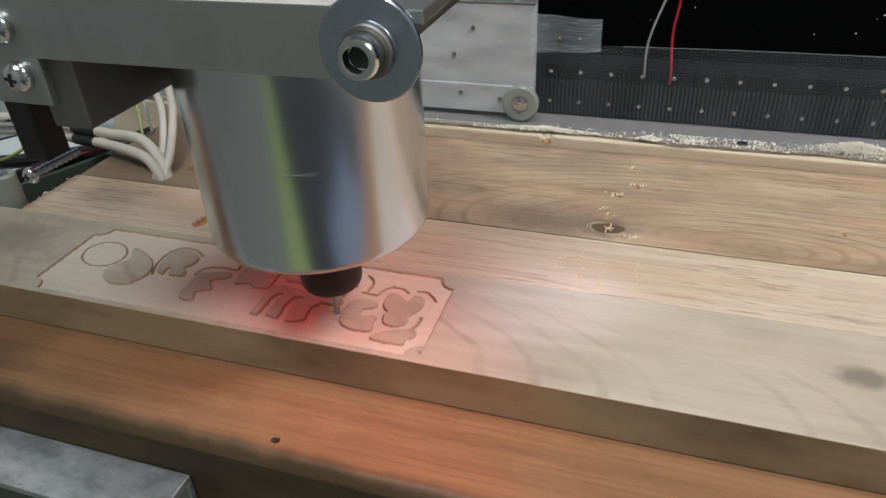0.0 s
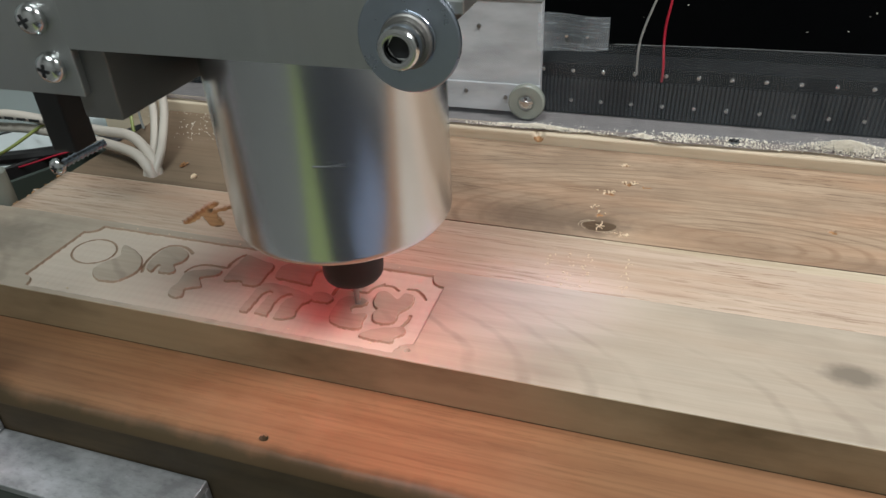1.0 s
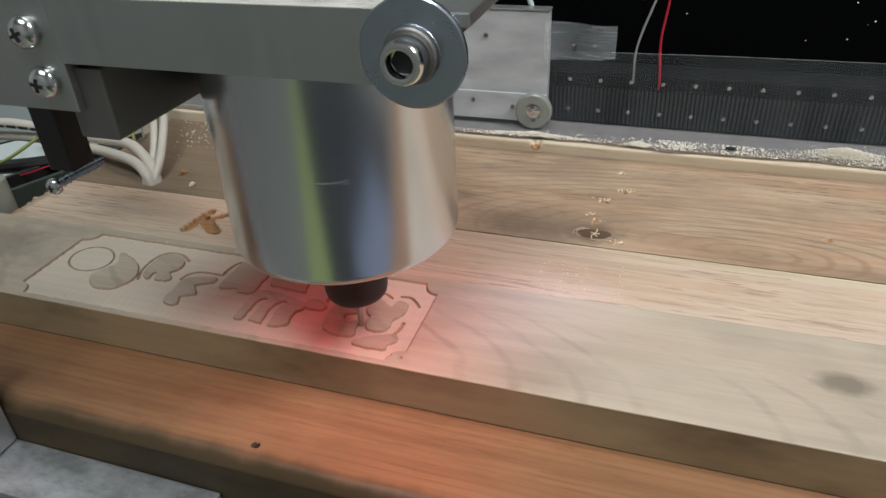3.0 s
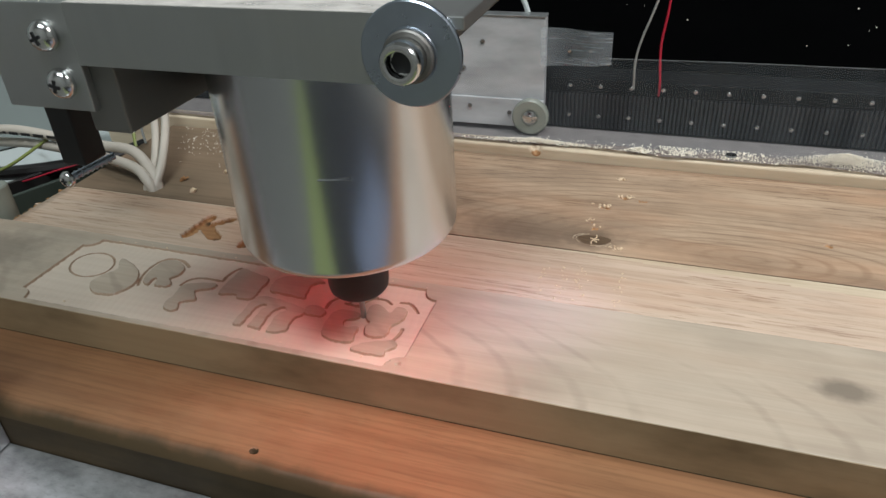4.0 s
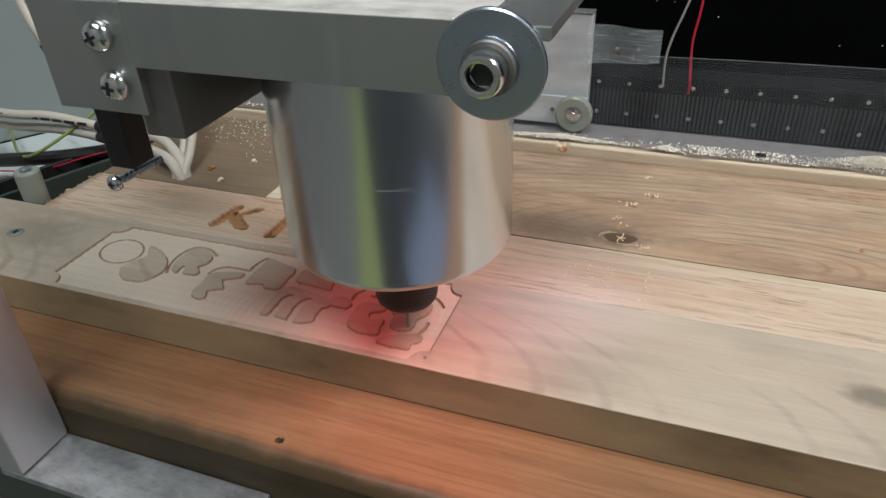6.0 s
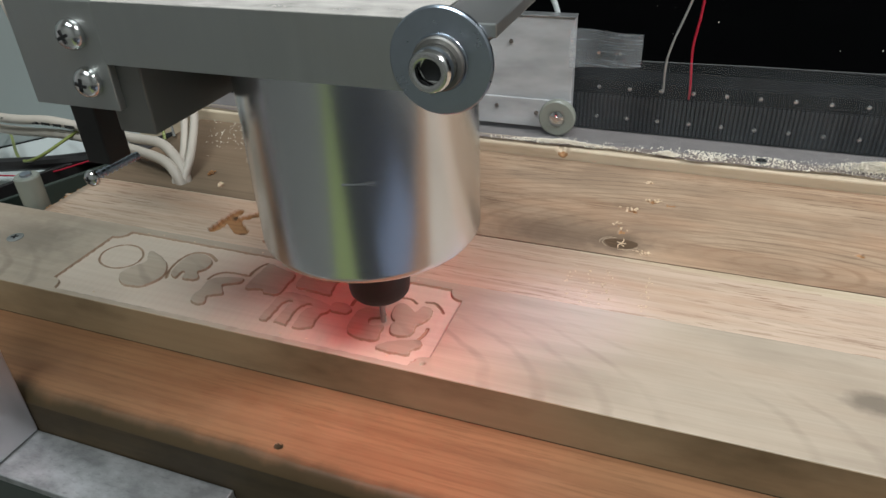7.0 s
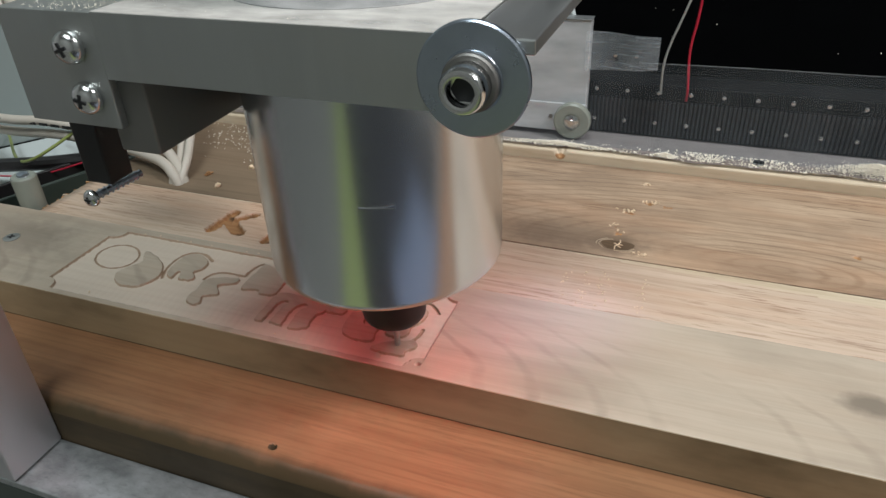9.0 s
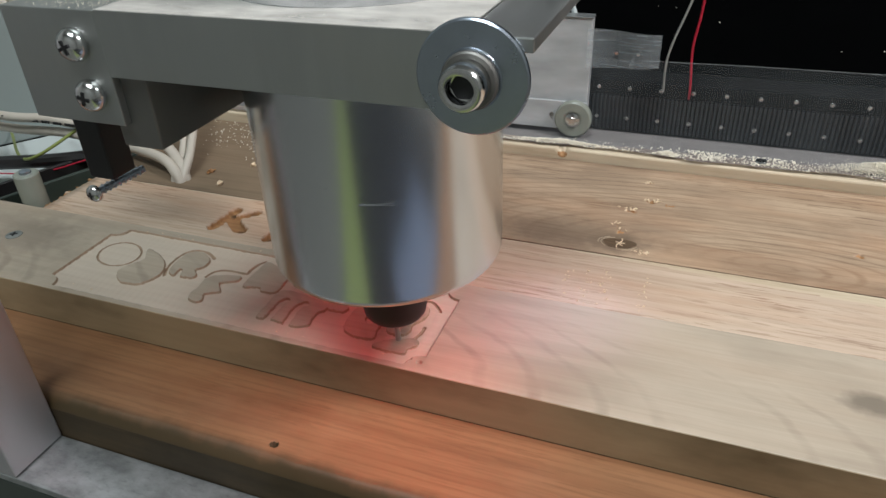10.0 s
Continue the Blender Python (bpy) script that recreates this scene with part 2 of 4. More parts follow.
M_ALU = metal("milled_aluminium", (0.50, 0.51, 0.50), 0.42, (1, 0.1, 0.1), 0.14, 0.35)
M_ALU_B = metal("brushed_aluminium", (0.60, 0.59, 0.61), 0.48, (0.1, 1, 0.1), 0.2, 0.1)


def stained_metal(name, clean, grime, rough):
    """Bare aluminium mottled with oxide and rubbed dirt."""
    m, nt, bsdf = material(name)
    big = noise_fac(nt, (60, 90, 60), 1.0, 6, (1, 2, 0), 0.65)
    fine_n = noise_fac(nt, (260, 700, 300), 1.0, 4)
    c = mix(nt, ramp(nt, big, [(0.35, (0, 0, 0)), (0.66, (1, 1, 1))]), grime, clean)
    c = mix(nt, ramp(nt, fine_n, [(0.55, (0, 0, 0)), (0.8, (0.5, 0.5, 0.5))]), c, tuple(v * 0.5 for v in grime))
    link(nt, c, bsdf.inputs["Base Color"])
    bsdf.inputs["Metallic"].default_value, bsdf.inputs["Roughness"].default_value = 0.8, rough
    bump(nt, bsdf, fine_n, 0.2, 0.0003)
    return m


M_FLANGE = stained_metal("oxidised_aluminium", (0.55, 0.57, 0.575), (0.30, 0.31, 0.31), 0.42)
M_ZINC = metal("zinc_plated_steel", (0.42, 0.47, 0.54), 0.27, (1, 1, 1), 0.08, 0.05)
M_CHROME = metal("bright_screw_steel", (0.72, 0.72, 0.71), 0.16, (1, 1, 1), 0.06)
M_DARKMETAL = metal("dark_block_metal", (0.26, 0.25, 0.235), 0.5, (1, 1, 1), 0.1, 0.1)
M_NUT = plain("black_oxide", (0.010, 0.010, 0.011), 0.5, 0.2)
M_BLACK = plain("black_plastic", (0.012, 0.011, 0.011), 0.4, 0.3)
M_RAIL = plain("black_rail", (0.003, 0.0035, 0.004), 0.7, 0.35, spec=0.12)
M_RIB = plain("grey_belt_rib", (0.012, 0.0155, 0.019), 0.4, 0.8, 28)
# Black, lime and blue of the unseen pieces that tint the spindle's reflection.
M_REFL_BLACK = plain("reflected_black", (0.01, 0.01, 0.012), 0.7, 0.3)
M_LIME = plain("reflected_yellow_green", (0.20, 0.24, 0.08), 0.5, 0.1)
M_BLUE = plain("reflected_blue", (0.14, 0.17, 0.24), 0.6, 0.1)
M_VOID = plain("black_panel", (0.0012, 0.0014, 0.0016), 0.9, 0.4, spec=0.04)
# Darker copy of the white sheet's colour, for the shading on its upright half.
M_WHITE_SHADED = plain("shaded_white_sheet", (0.24, 0.275, 0.265), 0.45, 0.12, 9)
M_WHITE = plain("white_sheet", (0.50, 0.54, 0.53), 0.5, 0.04)
M_CABLE = plain("cream_cable_sheath", (0.50, 0.45, 0.385), 0.45, 0.12)
M_RED = plain("red_wire_sheath", (0.42, 0.012, 0.035), 0.4, 0.1)
M_GREY = plain("grey_wire_sheath", (0.30, 0.30, 0.285), 0.4, 0.1)
M_YELLOW = plain("yellow_green_wire_sheath", (0.22, 0.26, 0.07), 0.4, 0.1)
M_GREEN = plain("dark_green_paint", (0.030, 0.042, 0.034), 0.45, 0.15)
M_BENCH = plain("worn_grey_laminate", (0.14, 0.138, 0.124), 0.5, 0.2, 14)
M_NYLON = plain("milky_plastic", (0.25, 0.265, 0.225), 0.25, 0.15)
M_DUST = plain("sawdust", (0.80, 0.74, 0.63), 0.9, 0.2, 400)
M_CHIP = plain("pale_wood_chip", (0.74, 0.58, 0.40), 0.8, 0.2, 300)
def glow(name, colour, strength):
    """The lens of a small light that gives off one colour."""
    m, nt, bsdf = material(name)
    bsdf.inputs["Base Color"].default_value = (*colour, 1)
    bsdf.inputs["Emission Color"].default_value = (*colour, 1)
    bsdf.inputs["Emission Strength"].default_value = strength
    return m


M_LED = glow("red_light_lens", (1.0, 0.06, 0.08), 34.0)
M_INK = plain("black_print", (0.02, 0.02, 0.02), 0.6, 0.1)
M_WALL = plain("room_wall_paint", (0.52, 0.52, 0.50), 0.8, 0.05, 3)
M_FILM = clear_film("clear_plastic_film", 0.042, (0.66, 0.72, 0.76), 0.12, 40.0, (1.2, 1, 0.5))
M_FILM_D = clear_film("dusty_plastic_film", 0.62, (0.40, 0.34, 0.32), 0.3, 120)
# Pale film that puts the overhead light on the clamp's top into colour.
M_TOP_LIGHT = clear_film("pale_top_film", 0.5, (0.60, 0.57, 0.53), 0.85, 70)
M_FILM_E = plain("film_edge_highlight", (0.16, 0.17, 0.17), 0.4, 0.4, 50)
M_BASE = plain("grey_brown_base", (0.17, 0.155, 0.15), 0.7, 0.35, 120)
M_ACRYL = clear_film("hazy_acrylic", 0.86, (0.58, 0.59, 0.60), 0.3, 22, (1, 2, 3))


# ---- mesh helpers ----
def part(name, bm, mat, parent=None, label="", smooth=False):
    me = bpy.data.meshes.new(name)
    bmesh.ops.recalc_face_normals(bm, faces=bm.faces)
    bm.to_mesh(me)
    bm.free()
    for m in (mat if isinstance(mat, (list, tuple)) else [mat]):
        me.materials.append(m)
    if smooth:
        for p in me.polygons:
            p.use_smooth = True
        me.set_sharp_from_angle(angle=radians(35))
    ob = new(name, me)
    ob.parent = parent
    if label:
        ob["label"] = label
    return ob


def thing(name, label, category, at=(0, 0, 0), group="", kind=""):
    ob = new(name)
    ob.empty_display_size = 0.01
    ob.location = at
    return tagged(ob, label, category, group, kind)


def box(x0, x1, y0, y1, z0, z1, bevel=0.0006, segments=2, bm=None):
    bm = bm or bmesh.new()
    r = bmesh.ops.create_cube(bm, size=1)
    bmesh.ops.scale(bm, vec=(x1 - x0, y1 - y0, z1 - z0), verts=r["verts"])
    bmesh.ops.translate(bm, vec=((x0 + x1) / 2, (y0 + y1) / 2, (z0 + z1) / 2), verts=r["verts"])
    if bevel:
        edges = list({e for v in r["verts"] for e in v.link_edges})
        bmesh.ops.bevel(bm, geom=edges, offset=bevel, segments=segments, affect="EDGES", profile=0.5)
    return bm


def prism(outline, z0, z1, bevel=0.0):
    """An upright prism over an (x, y) outline."""
    bm = bmesh.new()
    lo = [bm.verts.new((x, y, z0)) for x, y in outline]
    hi = [bm.verts.new((x, y, z1)) for x, y in outline]
    bm.faces.new(lo[::-1])
    bm.faces.new(hi)
    n = len(outline)
    for i in range(n):
        bm.faces.new((lo[i], lo[(i + 1) % n], hi[(i + 1) % n], hi[i]))
    if bevel:
        bmesh.ops.bevel(bm, geom=list(bm.edges), offset=bevel, segments=2, affect="EDGES", profile=0.5)
    return bm


def lathe(profile, seg=48, bm=None, m=None):
    """A turned body: (radius, z) profile about z, closed where the radius is 0."""
    bm = bm or bmesh.new()
    rings = []
    for r, z in profile:
        if r <= 1e-7:
            rings.append([bm.verts.new((0, 0, z))])
        else:
            rings.append([bm.verts.new((r * math.cos(2 * math.pi * i / seg), r * math.sin(2 * math.pi * i / seg), z)) for i in range(seg)])
    made = [v for r in rings for v in r]
    for a, b in zip(rings, rings[1:]):
        for i in range(seg):
            j = (i + 1) % seg
            if len(a) == 1 and len(b) > 1:
                bm.faces.new((a[0], b[i], b[j]))
            elif len(b) == 1 and len(a) > 1:
                bm.faces.new((a[i], a[j], b[0]))
            elif len(a) > 1:
                bm.faces.new((a[i], a[j], b[j], b[i]))
    if m is not None:
        bmesh.ops.transform(bm, matrix=m, verts=made)
    return bm


def smooth_path(points, steps=8):
    """A Catmull-Rom line through the points."""
    p = [Vector(q) for q in points]
    p = [2 * p[0] - p[1]] + p + [2 * p[-1] - p[-2]]
    out = []
    for i in range(1, len(p) - 2):
        for k in range(steps):
            t = k / steps
            a, b, c, d = p[i - 1 : i + 3]
            out.append(0.5 * (2 * b + (c - a) * t + (2 * a - 5 * b + 4 * c - d) * t * t + (3 * b - a - 3 * c + d) * t ** 3))
    return out + [p[-2]]


def tube(points, radius, seg=10, steps=8, bm=None):
    bm = bm or bmesh.new()
    path = smooth_path(points, steps)
    rings, up = [], Vector((0.13, 0.21, 0.97))
    for i, q in enumerate(path):
        d = (path[min(i + 1, len(path) - 1)] - path[max(i - 1, 0)]).normalized()
        a = d.cross(up).normalized()
        b = d.cross(a).normalized()
        up = -b if b.dot(up) < 0 else b
        rings.append([bm.verts.new(q + radius * (math.cos(2 * math.pi * k / seg) * a + math.sin(2 * math.pi * k / seg) * b)) for k in range(seg)])
    for r, s in zip(rings, rings[1:]):
        for k in range(seg):
            bm.faces.new((r[k], r[(k + 1) % seg], s[(k + 1) % seg], s[k]))
    bm.faces.new(rings[0][::-1])
    bm.faces.new(rings[-1])
    return bm


def facing_front(x, y, z):
    """Turns a body that is turned about z so that its top looks along -y."""
    return pose(x, y, z, 90, 0, 0)


def pan_screw(parent, x, y, z, r, name="screw", tilt=0.0, mat=None):
    """A pan-head screw with a cross recess, looking along -y."""
    ob = part(name, lathe([(0, 0), (r * 0.98, 0), (r, r * 0.14), (r * 0.93, r * 0.42), (r * 0.72, r * 0.68), (r * 0.4, r * 0.80), (0, r * 0.84)], 32), mat or M_CHROME, parent, "shiny cross-head screw", True)
    ob.matrix_basis = facing_front(x, y, z) @ pose(0, 0, 0, 0, 0, tilt)
    bm = box(-r * 0.42, r * 0.42, -r * 0.10, r * 0.10, r * 0.60, r * 0.86, 0.0)
    box(-r * 0.10, r * 0.10, -r * 0.42, r * 0.42, r * 0.60, r * 0.862, 0.0, bm=bm)
    part("cross_recess", bm, M_NUT, ob)
    return ob


# ---- carved height fields ----
def seg_dist(X, Y, a, b):
    ax, ay, bx, by = *a, *b
    dx, dy = bx - ax, by - ay
    t = np.clip(((X - ax) * dx + (Y - ay) * dy) / (dx * dx + dy * dy + 1e-9), 0, 1)
    return np.hypot(X - ax - t * dx, Y - ay - t * dy)


def stroke(X, Y, pts, r):
    (ax, ay), (bx, by) = np.min(pts, axis=0) - r - 2, np.max(pts, axis=0) + r + 2
    near = (X > ax) & (X < bx) & (Y > ay) & (Y < by)
    whole, X, Y = np.full(X.shape, 1e3), X[near], Y[near]
    d = np.full(X.shape, 1e3)
    for a, b in zip(pts, pts[1:]):
        d = np.minimum(d, seg_dist(X, Y, a, b))
    whole[near] = d - r
    return whole


def rounded(pts, closed=True, steps=4):
    """The corners of an outline or a line eased by a Catmull-Rom curve."""
    n, out = len(pts), []
    pick = (lambda i: pts[i % n]) if closed else (lambda i: pts[min(max(i, 0), n - 1)])
    for i in range(n if closed else n - 1):
        a, b, c, d = (np.array(pick(i + k)) for k in (-1, 0, 1, 2))
        for k in range(steps):
            t = k / steps
            out.append(tuple(0.5 * (2 * b + (c - a) * t + (2 * a - 5 * b + 4 * c - d) * t * t + (3 * b - a - 3 * c + d) * t ** 3)))
    return out if closed else out + [pts[-1]]


def polygon(X, Y, pts):
    """Signed distance to a closed outline, negative inside."""
    (ax, ay), (bx, by) = np.min(pts, axis=0) - 2, np.max(pts, axis=0) + 2
    near = (X > ax) & (X < bx) & (Y > ay) & (Y < by)
    whole, X, Y = np.full(X.shape, 1e3), X[near], Y[near]
    d, inside = np.full(X.shape, 1e3), np.zeros(X.shape, bool)
    for a, b in zip(pts, pts[1:] + pts[:1]):
        d = np.minimum(d, seg_dist(X, Y, a, b))
        if abs(b[1] - a[1]) > 1e-9:
            inside ^= ((a[1] > Y) != (b[1] > Y)) & (X < (b[0] - a[0]) * (Y - a[1]) / (b[1] - a[1]) + a[0])
    whole[near] = np.where(inside, -d, d)
    return whole


def oval(X, Y, cx, cy, a, b, turn=0.0):
    c, s = math.cos(turn), math.sin(turn)
    u, v = (X - cx) * c + (Y - cy) * s, -(X - cx) * s + (Y - cy) * c
    return (np.hypot(u / a, v / b) - 1) * min(a, b)


def carved_board(name, xs, ys, z0, height, slot, mats):
    """A board whose top is a height field over the lines xs and ys, closed at the sides and below."""
    X, Y = np.meshgrid(xs, ys)
    Z = height(X, Y)
    ny, nx = X.shape
    v = np.column_stack([X.ravel(), Y.ravel(), Z.ravel()])
    idx = np.arange(nx * ny).reshape(ny, nx)
    q = np.stack([idx[:-1, :-1], idx[:-1, 1:], idx[1:, 1:], idx[1:, :-1]], -1).reshape(-1, 4)
    centre = [(A[:-1, :-1] + A[:-1, 1:] + A[1:, 1:] + A[1:, :-1]) / 4 for A in (X, Y, Z)]
    mat_top = slot(*centre).ravel().astype(int)
    rim = np.concatenate([idx[0, :], idx[1:, -1], idx[-1, -2::-1], idx[-2:0:-1, 0]])
    base = len(v)
    low = v[rim].copy()
    low[:, 2] = z0
    v = np.vstack([v, low])
    n = len(rim)
    k = np.arange(n)
    sides = np.column_stack([base + k, base + (k + 1) % n, rim[(k + 1) % n], rim[k]])
    faces = [tuple(f) for f in q.tolist()] + [tuple(f) for f in sides.tolist()] + [tuple(range(base + n - 1, base - 1, -1))]
    me = bpy.data.meshes.new(name)
    me.from_pydata(v.tolist(), [], faces)
    for m in mats:
        me.materials.append(m)
    me.polygons.foreach_set("material_index", np.concatenate([mat_top, np.full(n, len(mats) - 1), [len(mats) - 1]]).astype(np.int32))
    me.polygons.foreach_set("use_smooth", np.concatenate([np.ones(len(mat_top), bool), np.zeros(n + 1, bool)]))
    me.update()
    return new(name, me)


def chip_mesh(name, count, place, size, mat, seed):
    """A scatter of small flakes and curls of sawdust."""
    g = random.Random(seed)
    corners = [(a, b, c) for a in (-0.5, 0.5) for b in (-0.5, 0.5) for c in (-0.5, 0.5)]
    sides = ((0, 1, 3, 2), (4, 6, 7, 5), (0, 4, 5, 1), (2, 3, 7, 6), (0, 2, 6, 4), (1, 5, 7, 3))
    verts, faces = [], []
    for k in range(count):
        x, y, z = place(g)
        s = size * g.uniform(0.5, 1.5)
        m = pose(x, y, z + s * 0.2, g.uniform(-50, 50), g.uniform(-50, 50), g.uniform(0, 360)) @ Matrix.Diagonal((s, s * g.uniform(0.3, 0.8), s * g.uniform(0.15, 0.5), 1))
        verts += [m @ Vector(c) for c in corners]
        faces += [tuple(8 * k + i for i in f) for f in sides]
    me = bpy.data.meshes.new(name)
    me.from_pydata(verts, [], faces)
    me.materials.append(mat)
    return new(name, me)


# ---- the room around ----
def wall(name, x0, x1, y0, y1, z0, z1, mat, label, cat="wall"):
    return tagged(part(name, box(x0, x1, y0, y1, z0, z1, 0.0), mat), label, cat, kind="structure")


wall("floor", -1.6, 1.6, -1.6, 1.6, -0.95, -0.9, M_WALL, "plain grey workshop floor", "floor")
wall("ceiling", -1.6, 1.6, -1.6, 1.6, 2.1, 2.15, M_WALL, "plain pale workshop ceiling", "ceiling")
wall("wall_south", -1.6, 1.6, -1.65, -1.6, -0.9, 2.1, M_WALL, "plain pale workshop wall")
wall("wall_north", -1.6, 1.6, 1.6, 1.65, -0.9, 2.1, M_WALL, "plain pale workshop wall")
wall("wall_west", -1.65, -1.6, -1.6, 1.6, -0.9, 2.1, M_WALL, "plain pale workshop wall")
wall("wall_east", 1.6, 1.65, -1.6, 1.6, -0.9, 2.1, M_WALL, "plain pale workshop wall")
bench = thing("workbench", "worn pale grey bench under the router", "workbench", kind="structure")
part("bench_top", box(-1.0, 1.2, -0.75, 0.5, -0.10, -0.075, 0.003), M_BENCH, bench)
for bx, by in ((-0.95, -0.7), (1.15, -0.7), (-0.95, 0.45), (1.15, 0.45)):
    part("bench_leg", box(bx - 0.03, bx + 0.03, by - 0.03, by + 0.03, -0.9, -0.10, 0.003), M_BENCH, bench)

# Three pieces added out of view, only to be mirrored in the spindle.
mat = tagged(part("dark_reflector", box(0.001, 0.40, -0.74, -0.10, -0.0748, -0.0715, 0.001), M_REFL_BLACK), "unseen black sheet added for the dark band in the spindle reflection", "mat")
rule = tagged(part("lime_reflector", box(-0.070, -0.002, -0.60, -0.12, -0.0748, -0.060, 0.002), M_LIME), "unseen yellow-green strip added for the spindle reflection", "batten")
card = tagged(part("blue_reflector", box(0.08, 0.24, -0.19, -0.07, -0.0712, -0.0695, 0.0004), M_BLUE), "unseen blue sheet added for the spindle reflection", "card")

# black enclosure panel behind the machine
back = thing("back_panel", "matt black enclosure panel with specks of dust", "panel", (0, 0.34, 0), kind="structure")
part("panel", box(-0.30, 1.1, 0, 0.01, -0.075, 0.55, 0.001), M_VOID, back)
rng = random.Random(4)
bm = bmesh.new()
for _ in range(16):
    r = rng.uniform(0.0002, 0.0006)
    bmesh.ops.create_icosphere(bm, subdivisions=1, radius=r, matrix=Matrix.Translation((rng.uniform(0.02, 0.35), -0.0004, rng.uniform(0.03, 0.13))))
tagged(part("dust_speck", bm, M_DUST, back), kind="stuff")

# white sheets at the far left: one upright, one lying
sheet = thing("white_enclosure_panel", "white upright enclosure sheet folded at its foot", "panel", (-0.3755, 0.2, -0.01), kind="structure")
sheet.rotation_euler = (0, 0, radians(54))
part("upright", box(-0.45, 0.16, 0.0, 0.006, 0.0, 0.5, 0.001), M_WHITE_SHADED, sheet, "upright half of the white sheet, its shading put into a grey-green colour")
part("foot", box(-0.45, 0.16, -0.10, -0.001, -0.006, 0.0, 0.001), M_WHITE, sheet)

# ---- front beam with a waney front edge ----
BEAM_Y0, BEAM_Y1 = -0.0520, 0.034


def beam_top(X, Y):
    line = np.array([0.0046 + 0.0020 * noise.noise((x * 22, 0.3, 0)) + 0.0009 * noise.noise((x * 70, 2.3, 0)) for x in X[0]])
    d = (Y - BEAM_Y0) / line[None, :]
    z = np.where(d < 1, -0.0050 * np.clip(1 - d, 0, 1) ** 2.0, 0.0)
    pit = np.clip(1 - np.hypot((X + 0.0433) / 0.0017, (Y + 0.0433) / 0.0014), 0, 1)
    pit2 = np.clip(1 - np.hypot((X + 0.012) / 0.002, (Y + 0.0150) / 0.0007), 0, 1)
    return z - 0.004 * np.minimum(1, 3 * pit) - 0.0008 * pit2


def beam_slot(X, Y, Z):
    return np.where((Z < -0.0006) & (Y > BEAM_Y0 + 0.0055), 1, 0)


fine = lambda a, b, s: np.arange(a, b, s)
xs = np.concatenate([fine(-0.6, -0.2, 0.01), fine(-0.2, 0.06, 0.0005), fine(0.06, 0.13, 0.0011), fine(0.13, 0.9, 0.01)])
ys = np.concatenate([fine(BEAM_Y0, -0.04, 0.0004), fine(-0.04, BEAM_Y1, 0.0035), [BEAM_Y1]])
beam = carved_board("front_beam", xs, ys, -0.036, beam_top, beam_slot, [M_BEAM, M_BARK, M_BARK])
tagged(beam, "orange pine beam with a dark waney front edge and a nail hole", "beam")

# Dark strip laid in for the shade in the gap under the engraved board.
part("gap_shade_line", box(-0.43, 0.85, -0.01098, -0.0100, 0.0001, 0.00035, 0), M_BARK, beam, "thin dark joint line")

bed = tagged(part("bed_board", box(-0.27, 0.9, 0.0345, 0.26, -0.030, 0.0, 0.001), M_OLD), "brown bed board under the planks", "board")
for x in (-0.22, 0.35, 0.8):
    tagged(part("bed_support", box(x - 0.02, x + 0.02, -0.045, 0.255, -0.075, -0.0365, 0.001), M_BARK), "rough wooden bearer under the bed", "bearer", "bearers under the bed")

# ---- engraved board ----
PLATE = (-0.1845, 0.0004, -0.0078, 0.0428)  # x0 x1 y0 y1 of the milled field


